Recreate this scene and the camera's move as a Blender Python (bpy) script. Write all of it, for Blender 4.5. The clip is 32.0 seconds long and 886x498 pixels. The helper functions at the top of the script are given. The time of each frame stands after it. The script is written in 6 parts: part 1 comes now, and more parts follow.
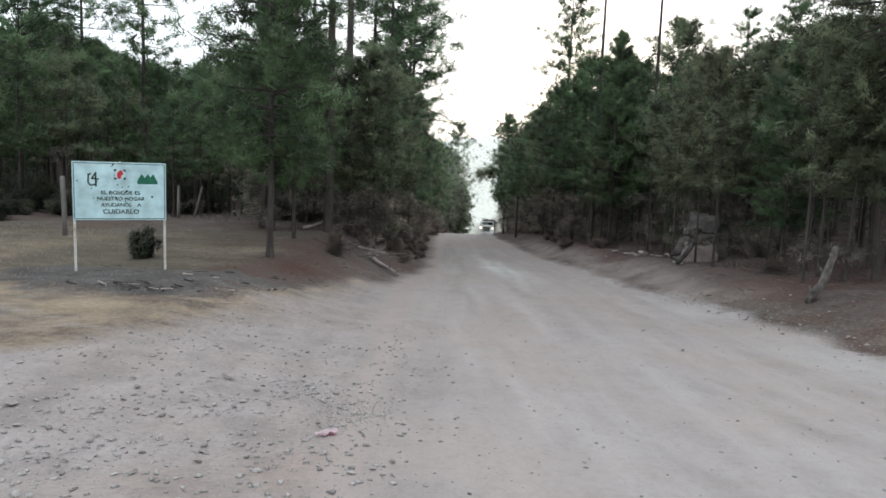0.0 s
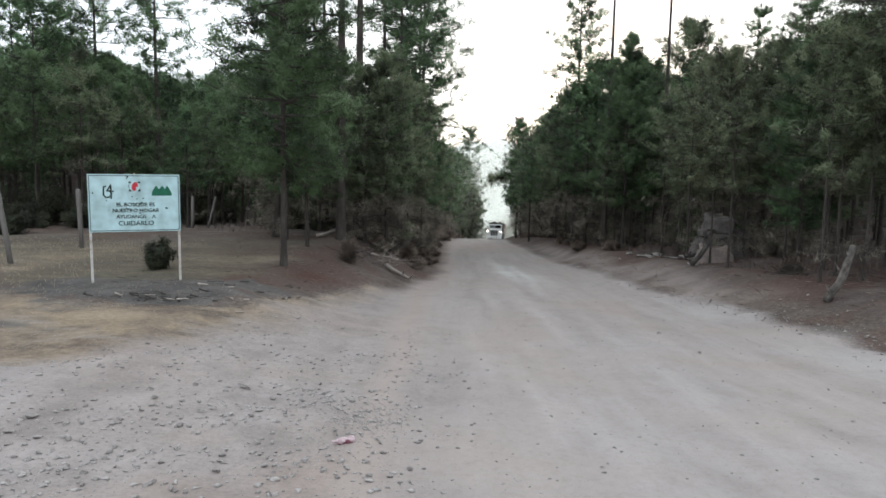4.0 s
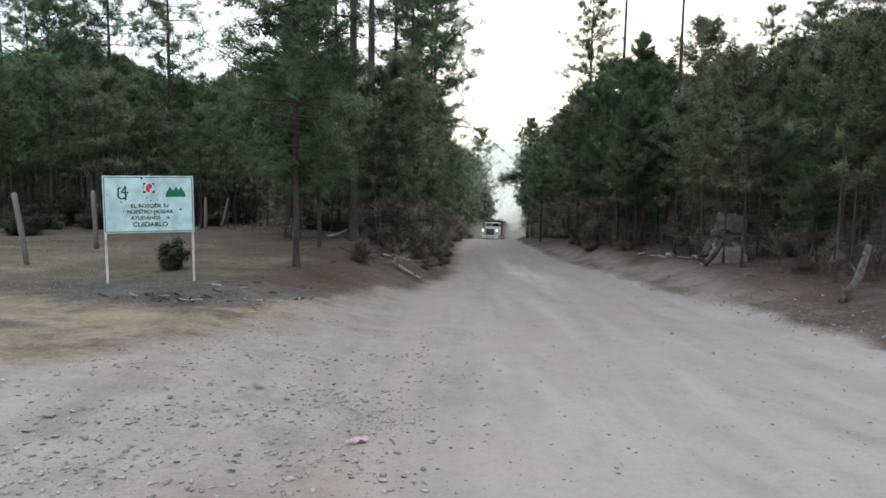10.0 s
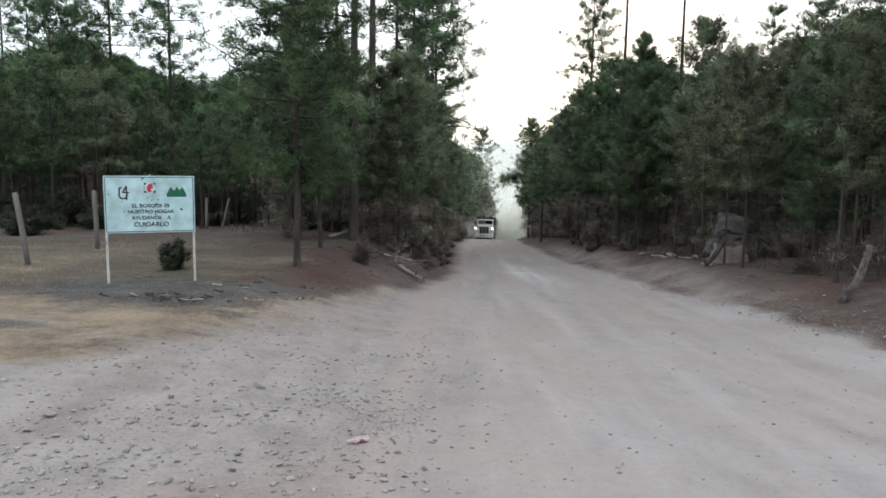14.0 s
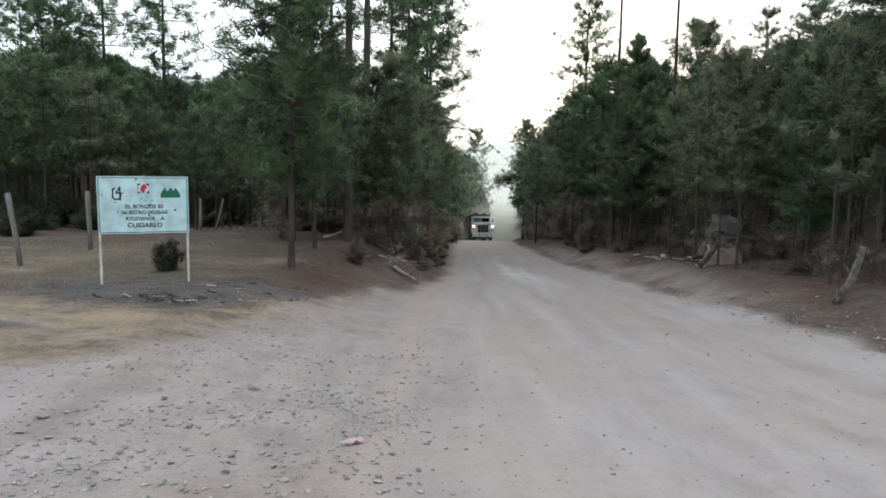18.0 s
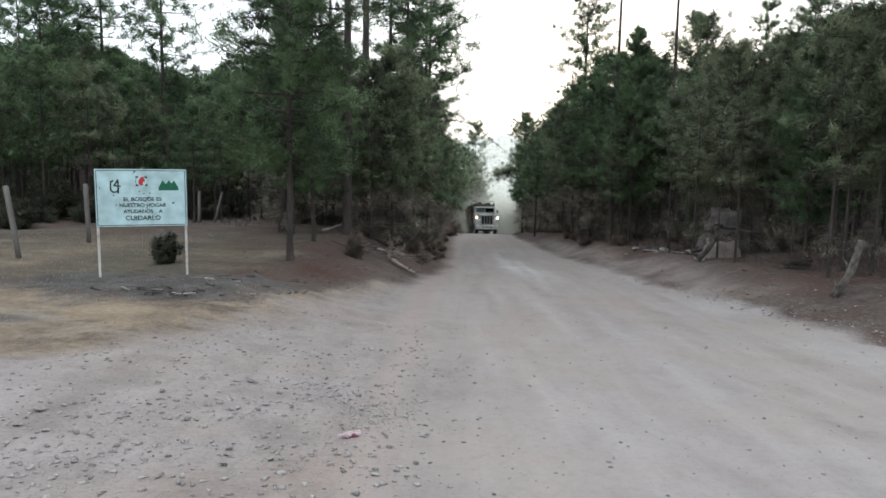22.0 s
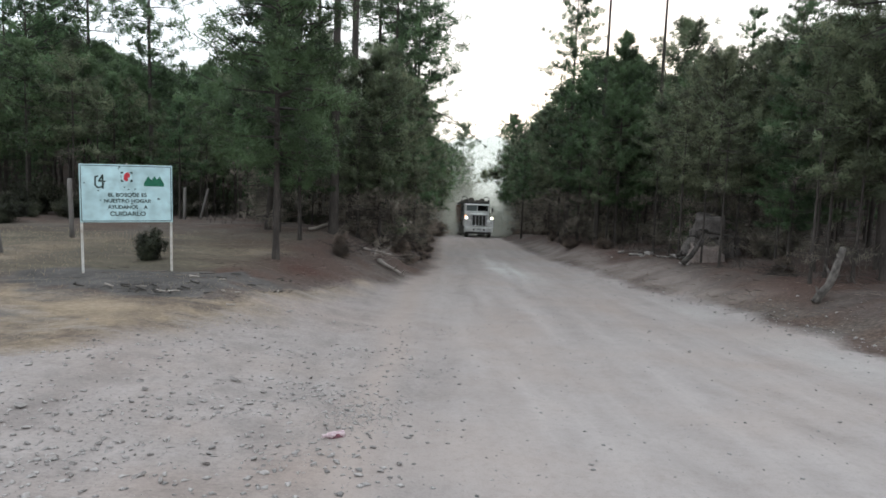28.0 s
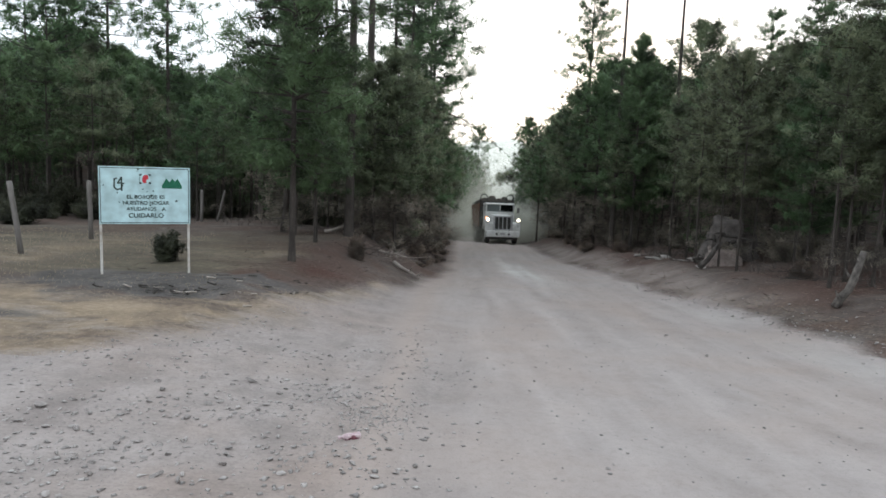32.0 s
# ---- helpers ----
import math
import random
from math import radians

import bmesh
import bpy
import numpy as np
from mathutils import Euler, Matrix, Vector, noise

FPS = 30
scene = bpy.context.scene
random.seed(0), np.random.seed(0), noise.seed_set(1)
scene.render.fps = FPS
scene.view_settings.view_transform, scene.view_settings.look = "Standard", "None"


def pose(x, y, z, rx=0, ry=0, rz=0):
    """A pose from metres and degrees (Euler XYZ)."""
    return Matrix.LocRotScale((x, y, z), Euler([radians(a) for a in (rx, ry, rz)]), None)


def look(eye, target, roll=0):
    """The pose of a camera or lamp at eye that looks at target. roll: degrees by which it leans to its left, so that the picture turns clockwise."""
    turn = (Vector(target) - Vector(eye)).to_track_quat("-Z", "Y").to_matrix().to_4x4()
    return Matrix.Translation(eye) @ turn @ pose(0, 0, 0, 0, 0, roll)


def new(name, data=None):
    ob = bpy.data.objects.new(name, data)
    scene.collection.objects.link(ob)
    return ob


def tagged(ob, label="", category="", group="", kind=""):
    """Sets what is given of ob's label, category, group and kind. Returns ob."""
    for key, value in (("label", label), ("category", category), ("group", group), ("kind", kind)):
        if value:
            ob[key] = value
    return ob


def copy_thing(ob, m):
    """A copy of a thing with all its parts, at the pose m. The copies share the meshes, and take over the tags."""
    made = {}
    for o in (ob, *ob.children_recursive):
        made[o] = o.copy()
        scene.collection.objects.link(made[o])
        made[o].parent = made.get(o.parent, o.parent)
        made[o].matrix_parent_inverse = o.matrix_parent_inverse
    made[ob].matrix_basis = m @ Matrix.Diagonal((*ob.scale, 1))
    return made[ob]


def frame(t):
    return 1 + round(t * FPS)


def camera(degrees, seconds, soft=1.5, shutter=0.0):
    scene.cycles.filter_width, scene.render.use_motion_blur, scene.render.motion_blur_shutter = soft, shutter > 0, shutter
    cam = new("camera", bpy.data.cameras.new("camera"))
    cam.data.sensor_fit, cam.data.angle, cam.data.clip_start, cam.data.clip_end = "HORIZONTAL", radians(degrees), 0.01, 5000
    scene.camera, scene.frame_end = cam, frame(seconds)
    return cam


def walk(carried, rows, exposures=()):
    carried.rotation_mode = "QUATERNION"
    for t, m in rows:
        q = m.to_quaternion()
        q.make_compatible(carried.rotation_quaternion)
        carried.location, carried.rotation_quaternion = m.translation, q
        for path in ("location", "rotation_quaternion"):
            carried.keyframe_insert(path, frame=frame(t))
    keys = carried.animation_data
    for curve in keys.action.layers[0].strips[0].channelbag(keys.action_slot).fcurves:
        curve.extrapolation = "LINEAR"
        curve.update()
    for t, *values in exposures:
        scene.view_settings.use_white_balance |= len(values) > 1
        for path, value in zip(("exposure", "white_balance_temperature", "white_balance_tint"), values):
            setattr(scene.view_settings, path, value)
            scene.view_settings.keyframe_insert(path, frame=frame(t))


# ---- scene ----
cam = camera(64.5, 32.0, soft=1.65)
PATH = [
    (0, pose(0.016, 0.000, 1.600, 83.35, -2.28, 0.29)),
    (0.5, pose(0.015, 0.002, 1.604, 83.33, -2.26, 0.33)),
    (1, pose(0.012, -0.001, 1.608, 83.49, -2.22, 0.44)),
    (1.5, pose(0.010, 0.003, 1.600, 83.48, -2.15, 0.59)),
    (2, pose(0.011, 0.004, 1.597, 83.49, -2.19, 0.84)),
    (2.5, pose(0.011, 0.009, 1.599, 83.44, -1.90, 1.16)),
    (3, pose(0.007, 0.002, 1.599, 83.67, -1.72, 1.37)),
    (3.5, pose(0.011, 0.002, 1.604, 83.82, -1.28, 1.11)),
    (5.5, pose(0.009, -0.002, 1.604, 83.49, -0.88, 1.44)),
    (6, pose(0.002, 0.002, 1.601, 83.50, -1.01, 1.49)),
    (6.5, pose(0.005, -0.002, 1.607, 84.05, -0.96, 1.62)),
    (7, pose(0.004, -0.007, 1.604, 84.01, -0.84, 1.57)),
    (7.5, pose(-0.000, -0.003, 1.600, 84.02, -0.81, 1.68)),
    (8, pose(0.006, 0.003, 1.601, 83.80, -0.79, 1.77)),
    (8.5, pose(-0.000, 0.002, 1.596, 83.42, -0.89, 2.00)),
    (9, pose(-0.000, 0.002, 1.597, 83.55, -1.02, 2.26)),
    (9.5, pose(-0.000, -0.002, 1.599, 83.55, -1.02, 2.27)),
    (10, pose(-0.003, -0.006, 1.605, 83.79, -0.96, 2.12)),
    (10.5, pose(0.000, -0.001, 1.601, 83.93, -0.80, 1.89)),
    (11, pose(-0.000, -0.000, 1.600, 83.65, -0.86, 2.05)),
    (11.5, pose(-0.002, 0.004, 1.596, 83.29, -0.84, 2.12)),
    (12, pose(-0.000, 0.004, 1.597, 83.23, -0.96, 2.26)),
    (12.5, pose(0.002, 0.000, 1.599, 83.21, -0.97, 2.28)),
    (13, pose(-0.000, -0.000, 1.600, 83.40, -1.00, 2.40)),
    (13.5, pose(0.000, -0.005, 1.603, 83.83, -0.93, 2.24)),
    (14, pose(-0.003, -0.004, 1.599, 83.81, -0.96, 2.19)),
    (14.5, pose(-0.005, 0.001, 1.605, 83.93, -0.77, 2.20)),
    (16.5, pose(0.002, 0.000, 1.607, 84.22, -0.90, 1.70)),
    (17, pose(0.006, -0.005, 1.606, 84.52, -0.77, 1.51)),
    (17.5, pose(0.002, -0.004, 1.603, 84.22, -0.87, 1.51)),
    (18, pose(-0.004, -0.002, 1.599, 83.91, -1.06, 1.75)),
    (18.5, pose(0.001, -0.001, 1.603, 83.74, -1.00, 1.78)),
    (19, pose(0.004, -0.005, 1.604, 83.61, -0.93, 1.74)),
    (19.5, pose(0.002, -0.001, 1.598, 83.36, -1.08, 1.87)),
    (20, pose(0.002, 0.005, 1.599, 83.57, -1.23, 1.70)),
    (20.5, pose(0.006, 0.002, 1.601, 83.84, -1.12, 1.59)),
    (21, pose(0.004, 0.000, 1.601, 83.63, -1.04, 1.60)),
    (21.5, pose(0.006, 0.006, 1.599, 83.44, -1.12, 1.64)),
    (22, pose(0.009, 0.006, 1.599, 83.35, -1.12, 1.70)),
    (22.5, pose(0.010, 0.000, 1.598, 83.24, -1.06, 1.68)),
    (23, pose(0.008, 0.004, 1.600, 83.27, -1.30, 1.60)),
    (23.5, pose(0.002, -0.005, 1.604, 83.70, -1.23, 1.35)),
    (24, pose(0.005, -0.000, 1.599, 83.66, -1.20, 1.39)),
    (24.5, pose(0.007, -0.001, 1.599, 83.56, -1.24, 1.57)),
    (25, pose(0.006, 0.002, 1.600, 83.48, -1.30, 1.67)),
    (25.5, pose(0.002, -0.004, 1.603, 83.55, -1.40, 1.72)),
    (27.5, pose(0.003, -0.000, 1.604, 83.78, -1.61, 1.59)),
    (28, pose(0.005, -0.003, 1.609, 83.41, -2.12, 0.69)),
    (28.5, pose(-0.005, 0.001, 1.607, 83.63, -2.56, 1.31)),
    (29, pose(-0.006, 0.005, 1.599, 83.57, -2.79, 1.48)),
    (29.5, pose(-0.008, 0.005, 1.599, 83.09, -2.66, 2.47)),
    (30, pose(-0.010, 0.001, 1.608, 83.51, -2.70, 2.39)),
    (30.5, pose(-0.010, 0.002, 1.609, 83.77, -2.63, 2.38)),
    (31, pose(-0.007, 0.002, 1.605, 83.82, -2.69, 2.36)),
    (31.5, pose(-0.007, 0.005, 1.605, 83.73, -2.43, 2.22)),
    (32, pose(-0.006, 0.002, 1.601, 83.60, -2.17, 1.91)),
]
walk(cam, PATH, exposures=[(0, 1.17), (6, 1.15), (13, 1.13), (19, 1.12), (32, 1.12)])

# ---- light ----
SUN_EL, SUN_AZ = 10.0, 12.0  # degrees above the horizon, degrees to the east of the road's direction
world = bpy.data.worlds.new("sky")
scene.world = world
world.use_nodes = True
wn = world.node_tree
sky = wn.nodes.new("ShaderNodeTexSky")
sky.sky_type = "NISHITA"
sky.sun_disc = False
sky.sun_elevation = radians(SUN_EL)
sky.sun_rotation = radians(SUN_AZ)
sky.air_density, sky.dust_density, sky.ozone_density = 0.8, 3.0, 0.3
wn.links.new(sky.outputs[0], wn.nodes["Background"].inputs[0])
wn.nodes["Background"].inputs[1].default_value = 0.007
# the even white veil of a hazy sky over the whole dome
veil, both = wn.nodes.new("ShaderNodeBackground"), wn.nodes.new("ShaderNodeAddShader")
veil.inputs[0].default_value, veil.inputs[1].default_value = (0.94, 1.0, 1.01, 1), 0.70
# a veiled sky is brighter overhead than at the horizon
way, up, rise = wn.nodes.new("ShaderNodeTexCoord"), wn.nodes.new("ShaderNodeSeparateXYZ"), wn.nodes.new("ShaderNodeMapRange")
wn.links.new(way.outputs["Generated"], up.inputs[0])
wn.links.new(up.outputs["Z"], rise.inputs[0])
rise.inputs[1].default_value, rise.inputs[2].default_value, rise.inputs[3].default_value, rise.inputs[4].default_value = 0.0, 1.0, 0.60, 0.83
wn.links.new(rise.outputs[0], veil.inputs[1])
wn.links.new(wn.nodes["Background"].outputs[0], both.inputs[0])
wn.links.new(veil.outputs[0], both.inputs[1])
wn.links.new(both.outputs[0], wn.nodes["World Output"].inputs[0])

sun = new("sun", bpy.data.lights.new("sun", "SUN"))
sun.data.energy, sun.data.angle, sun.data.color = 0.5, radians(12), (1.0, 0.92, 0.82)
sd = Vector((math.sin(radians(SUN_AZ)), math.cos(radians(SUN_AZ)), math.tan(radians(SUN_EL))))
sun.matrix_basis = look(sd * 50, (0, 0, 0))
scene.view_settings.use_white_balance = True
scene.view_settings.white_balance_temperature = 6120
scene.view_settings.white_balance_tint = 10

# ---- terrain ----
def smooth(a, b, x):
    t = np.clip((x - a) / (b - a), 0, 1)
    return t * t * (3 - 2 * t)


ZR_Y = [-60, -20, 0, 5, 10, 18, 30, 46.6, 52, 58.5, 64.3, 68.6, 75.6, 87, 95, 104, 124, 160, 700, 2000]
ZR_Z = [3, 1.2, 0, -0.42, -0.88, -1.45, -2.2, -3.12, -3.6, -4.05, -4.5, -4.83, -5.45, -6.73, -7.55, -8.5, -10.4, -14.6, -75, -90]
ZL_Y, ZL_Z = [-60, -20, 0, 6, 12, 25, 40, 55, 80, 120, 160, 700, 2000], [2.5, 1.0, 0, -0.36, -0.5, -0.53, -1.5, -2.7, -5.2, -9.5, -14, -75, -90]
XL_Y, XL_X = [-60, 0, 6, 16, 22, 30, 45, 60, 70, 85, 105, 124, 200], [-1, -0.8, -0.9, -1.05, -0.6, -0.5, -0.6, -0.75, -0.8, -0.8, 1.0, 4.2, 30]
XR_Y, XR_X = [-60, 0, 10, 18, 24, 32, 40, 50, 60, 70, 85, 105, 124, 200], [7, 6.4, 6.25, 5.45, 4.8, 4.2, 4.0, 4.0, 4.4, 4.9, 5.0, 7.0, 11.0, 38]


def vnoise(x, y, s, seed=0):
    """Smooth value noise with cells of s metres, -1 to 1."""
    x, y = np.asarray(x, float) / s, np.asarray(y, float) / s
    xi, yi = np.floor(x), np.floor(y)
    fx, fy = x - xi, y - yi
    fx, fy = fx * fx * (3 - 2 * fx), fy * fy * (3 - 2 * fy)

    def hsh(a, b):
        v = np.sin(a * 127.1 + b * 311.7 + seed * 74.7) * 43758.5453
        return (v - np.floor(v)) * 2 - 1

    return (hsh(xi, yi) * (1 - fx) + hsh(xi + 1, yi) * fx) * (1 - fy) + (hsh(xi, yi + 1) * (1 - fx) + hsh(xi + 1, yi + 1) * fx) * fy


def soft_interp(y, ys, zs):
    """Piecewise height with the corners eased."""
    return sum(np.interp(y + d, ys, zs) for d in (-3, -1.5, 0, 1.5, 3)) / 5


def base_height(x, y):
    zr, zl = soft_interp(y, ZR_Y, ZR_Z), soft_interp(y, ZL_Y, ZL_Z)
    xl, xr = np.interp(y, XL_Y, XL_X), np.interp(y, XR_Y, XR_X)
    wl, b = smooth(0, 3.2, xl - x), x - xr
    side = smooth(9, 30, -x) * smooth(25, 60, y)
    zl = zl * (1 - side) + (-0.5 + 0.035 * (np.clip(y, 0, 400) - 25)) * side
    right = 0.55 * smooth(0, 2.2, b) + 0.05 * np.clip(b, 0, 5) + (0.10 + 0.16 * smooth(32, 50, y)) * np.clip(b - 3, 0, 150) * smooth(8, 25, y)
    return zr * (1 - wl) + zl * wl + right


def road_share(x, y):
    """1 on the bare roadway and the gravel apron, 0 off it."""
    xl, xr = np.interp(y, XL_Y, XL_X), np.interp(y, XR_Y, XR_X)
    wob = 0.35 * vnoise(x, y, 1.6, 3) + 0.15 * vnoise(x, y, 0.5, 4)
    apron = np.interp(y, [-60, 0, 5.8, 6.6, 8.4, 11.4, 16, 19, 22, 2000], [-30, -30, -30, -4.3, -3.2, -2.5, -1.6, -1.0, -0.6, 0])
    left = np.where(y < 22, apron, xl)
    wob = wob * (1 - 0.65 * smooth(20, 32, y))
    soft = np.where(y < 17, 0.8, 0.5)
    return smooth(-soft, soft, x - left + wob) * smooth(-0.5, 0.35, xr - x + 0.9 * wob)


def height(x, y):
    x, y = np.asarray(x, float), np.asarray(y, float)
    r = road_share(x, y)
    rough = 0.05 * vnoise(x, y, 2.3, 1) + 0.03 * vnoise(x, y, 0.8, 2)
    rut = 0
    for c in (0.1, 1.9, 3.4, 5.1):
        u = (x - c - 0.25 * vnoise(y, 0 * y, 9, c)) / 0.22
        rut = rut - 0.018 * np.exp(-u * u) + 0.010 * np.exp(-((np.abs(u) - 1.9) / 0.7) ** 2)
    fine = (0.014 * vnoise(x + 0.55 * y, y - 0.5 * x, 0.36, 5) + 0.005 * vnoise(x - 0.31 * y, y + 0.27 * x, 0.16, 6)) * (1 - 0.6 * smooth(-0.6, 0.2, x) * r)
    near = np.exp(-((x - 0.9) / 60) ** 2)
    edge = x - np.interp(y, XR_Y, XR_X)
    fine = fine + np.exp(-((edge - 0.05) / 0.4) ** 2) * (0.03 + 0.05 * vnoise(x, y, 0.45, 71) + 0.03 * vnoise(x, y, 0.19, 72)) * (1 - smooth(24, 30, y))
    return base_height(x, y) + (rough * (1.15 - r) * (1 - 0.75 * smooth(24, 34, y)) + rut * r * smooth(-1.2, -0.4, x) + fine) * near


# ---- mesh helpers ----
def part(name, bm, material, parent=None, label="", smooth_shade=False):
    """Links a bmesh as one mesh object under a thing or a part."""
    me = bpy.data.meshes.new(name)
    bm.to_mesh(me)
    bm.free()
    return link_mesh(name, me, material, parent, label, smooth_shade)


def link_mesh(name, me, material, parent=None, label="", smooth_shade=False):
    if material is not None:
        me.materials.append(material)
    if smooth_shade:
        me.polygons.foreach_set("use_smooth", [True] * len(me.polygons))
    ob = new(name, me)
    if parent is not None:
        ob.parent = parent
    if label:
        tagged(ob, label)
    return ob


def np_mesh(name, verts, faces):
    """A mesh from arrays; all faces have the same number of corners."""
    verts, faces = np.asarray(verts, np.float32), np.asarray(faces, np.int32)
    me = bpy.data.meshes.new(name)
    k = faces.shape[1]
    me.vertices.add(len(verts))
    me.vertices.foreach_set("co", verts.ravel())
    me.loops.add(faces.size)
    me.loops.foreach_set("vertex_index", faces.ravel())
    me.polygons.add(len(faces))
    me.polygons.foreach_set("loop_start", np.arange(0, faces.size, k, dtype=np.int32))
    me.update(calc_edges=True)
    return me


def box(bm, cx, cy, cz, sx, sy, sz, bevel=0.0, rot=None):
    m = Matrix.Translation((cx, cy, cz)) @ (rot.to_4x4() if rot is not None else Matrix.Identity(4)) @ Matrix.Diagonal((sx, sy, sz, 1))
    vs = bmesh.ops.create_cube(bm, size=1, matrix=m)["verts"]
    if bevel:
        es = list({e for v in vs for e in v.link_edges})
        bmesh.ops.bevel(bm, geom=es, offset=bevel, segments=2, affect="EDGES", profile=0.7)


def tube(bm, pts, radii, sides=8, caps=True, wob=0.0):
    """A tapered tube along points."""
    rings = []
    pts = [Vector(p) for p in pts]
    for i, p in enumerate(pts):
        d = (pts[min(i + 1, len(pts) - 1)] - pts[max(i - 1, 0)]).normalized()
        a = d.orthogonal().normalized() if abs(d.z) > 0.98 else d.cross(Vector((0, 0, 1))).normalized()
        b = d.cross(a)
        ring = []
        for k in range(sides):
            g = 2 * math.pi * k / sides
            r = radii[i] * (1 + (random.uniform(-wob, wob) if wob else 0))
            ring.append(bm.verts.new(p + a * (r * math.cos(g)) + b * (r * math.sin(g))))
        rings.append(ring)
    for q, r in zip(rings, rings[1:]):
        for k in range(sides):
            bm.faces.new((q[k], q[(k + 1) % sides], r[(k + 1) % sides], r[k]))
    if caps:
        bm.faces.new(rings[0][::-1])
        bm.faces.new(rings[-1])


def disc(bm, cx, cy, cz, r, depth, axis="X", sides=24, bevel=0.0):
    rot = {"X": Euler((0, radians(90), 0)), "Y": Euler((radians(90), 0, 0)), "Z": Euler((0, 0, 0))}[axis].to_matrix().to_4x4()
    vs = bmesh.ops.create_cone(bm, cap_ends=True, segments=sides, radius1=r, radius2=r, depth=depth, matrix=Matrix.Translation((cx, cy, cz)) @ rot)["verts"]
    if bevel:
        es = [e for e in {e for v in vs for e in v.link_edges} if len(e.link_faces) == 2 and any(len(f.verts) > 4 for f in e.link_faces)]
        bmesh.ops.bevel(bm, geom=es, offset=bevel, segments=2, affect="EDGES")


# ---- materials ----
def material(name, c1, c2=None, scale=6.0, rough=0.8, metal=0.0, bump=0.0, fine=60.0, spread=0.0, c3=None, spec=0.3, stretch=(1, 1, 1)):
    """Two colours mixed by coarse and fine noise, with relief; spread: how far objects differ from one another."""
    m = bpy.data.materials.new(name)
    m.use_nodes = True
    t = m.node_tree
    n, k = t.nodes, t.links
    b = n["Principled BSDF"]
    b.inputs["Roughness"].default_value, b.inputs["Metallic"].default_value = rough, metal
    b.inputs["Specular IOR Level"].default_value = spec
    c2 = c2 or tuple(v * 0.7 for v in c1)
    co = n.new("ShaderNodeTexCoord")
    mp = n.new("ShaderNodeMapping")
    mp.inputs["Scale"].default_value = stretch
    k.new(co.outputs["Object"], mp.inputs[0])
    a, f = n.new("ShaderNodeTexNoise"), n.new("ShaderNodeTexNoise")
    a.inputs["Scale"].default_value, f.inputs["Scale"].default_value = scale, fine
    a.inputs["Detail"].default_value, f.inputs["Detail"].default_value = 5, 3
    k.new(mp.outputs[0], a.inputs[0])
    k.new(mp.outputs[0], f.inputs[0])
    r = n.new("ShaderNodeValToRGB")
    r.color_ramp.elements[0].position, r.color_ramp.elements[1].position = 0.35, 0.68
    r.color_ramp.elements[0].color, r.color_ramp.elements[1].color = (*c1, 1), (*c2, 1)
    k.new(a.outputs[0], r.inputs[0])
    x = n.new("ShaderNodeMix")
    x.data_type, x.blend_type = "RGBA", "MULTIPLY"
    x.inputs[0].default_value = 0.55
    k.new(r.outputs[0], x.inputs[6])
    g = n.new("ShaderNodeMapRange")
    g.inputs[1].default_value, g.inputs[2].default_value, g.inputs[3].default_value, g.inputs[4].default_value = 0.3, 0.7, 0.55, 1.3
    k.new(f.outputs[0], g.inputs[0])
    k.new(g.outputs[0], x.inputs[7])
    out = x.outputs[2]
    if spread:
        oi, y, z = n.new("ShaderNodeObjectInfo"), n.new("ShaderNodeMix"), n.new("ShaderNodeMath")
        y.data_type = "RGBA"
        z.operation = "MULTIPLY"
        z.inputs[1].default_value = spread
        k.new(oi.outputs["Random"], z.inputs[0])
        k.new(z.outputs[0], y.inputs[0])
        k.new(out, y.inputs[6])
        y.inputs[7].default_value = (*(c3 or c2), 1)
        out = y.outputs[2]
    k.new(out, b.inputs["Base Color"])
    if bump:
        bp = n.new("ShaderNodeBump")
        bp.inputs["Strength"].default_value, bp.inputs["Distance"].default_value = bump, 0.02
        k.new(f.outputs[0], bp.inputs["Height"])
        k.new(bp.outputs[0], b.inputs["Normal"])
    return m


def glow(name, colour, strength):
    m = bpy.data.materials.new(name)
    m.use_nodes = True
    b = m.node_tree.nodes["Principled BSDF"]
    b.inputs["Base Color"].default_value = (*colour, 1)
    b.inputs["Emission Color"].default_value, b.inputs["Emission Strength"].default_value = (*colour, 1), strength
    return m


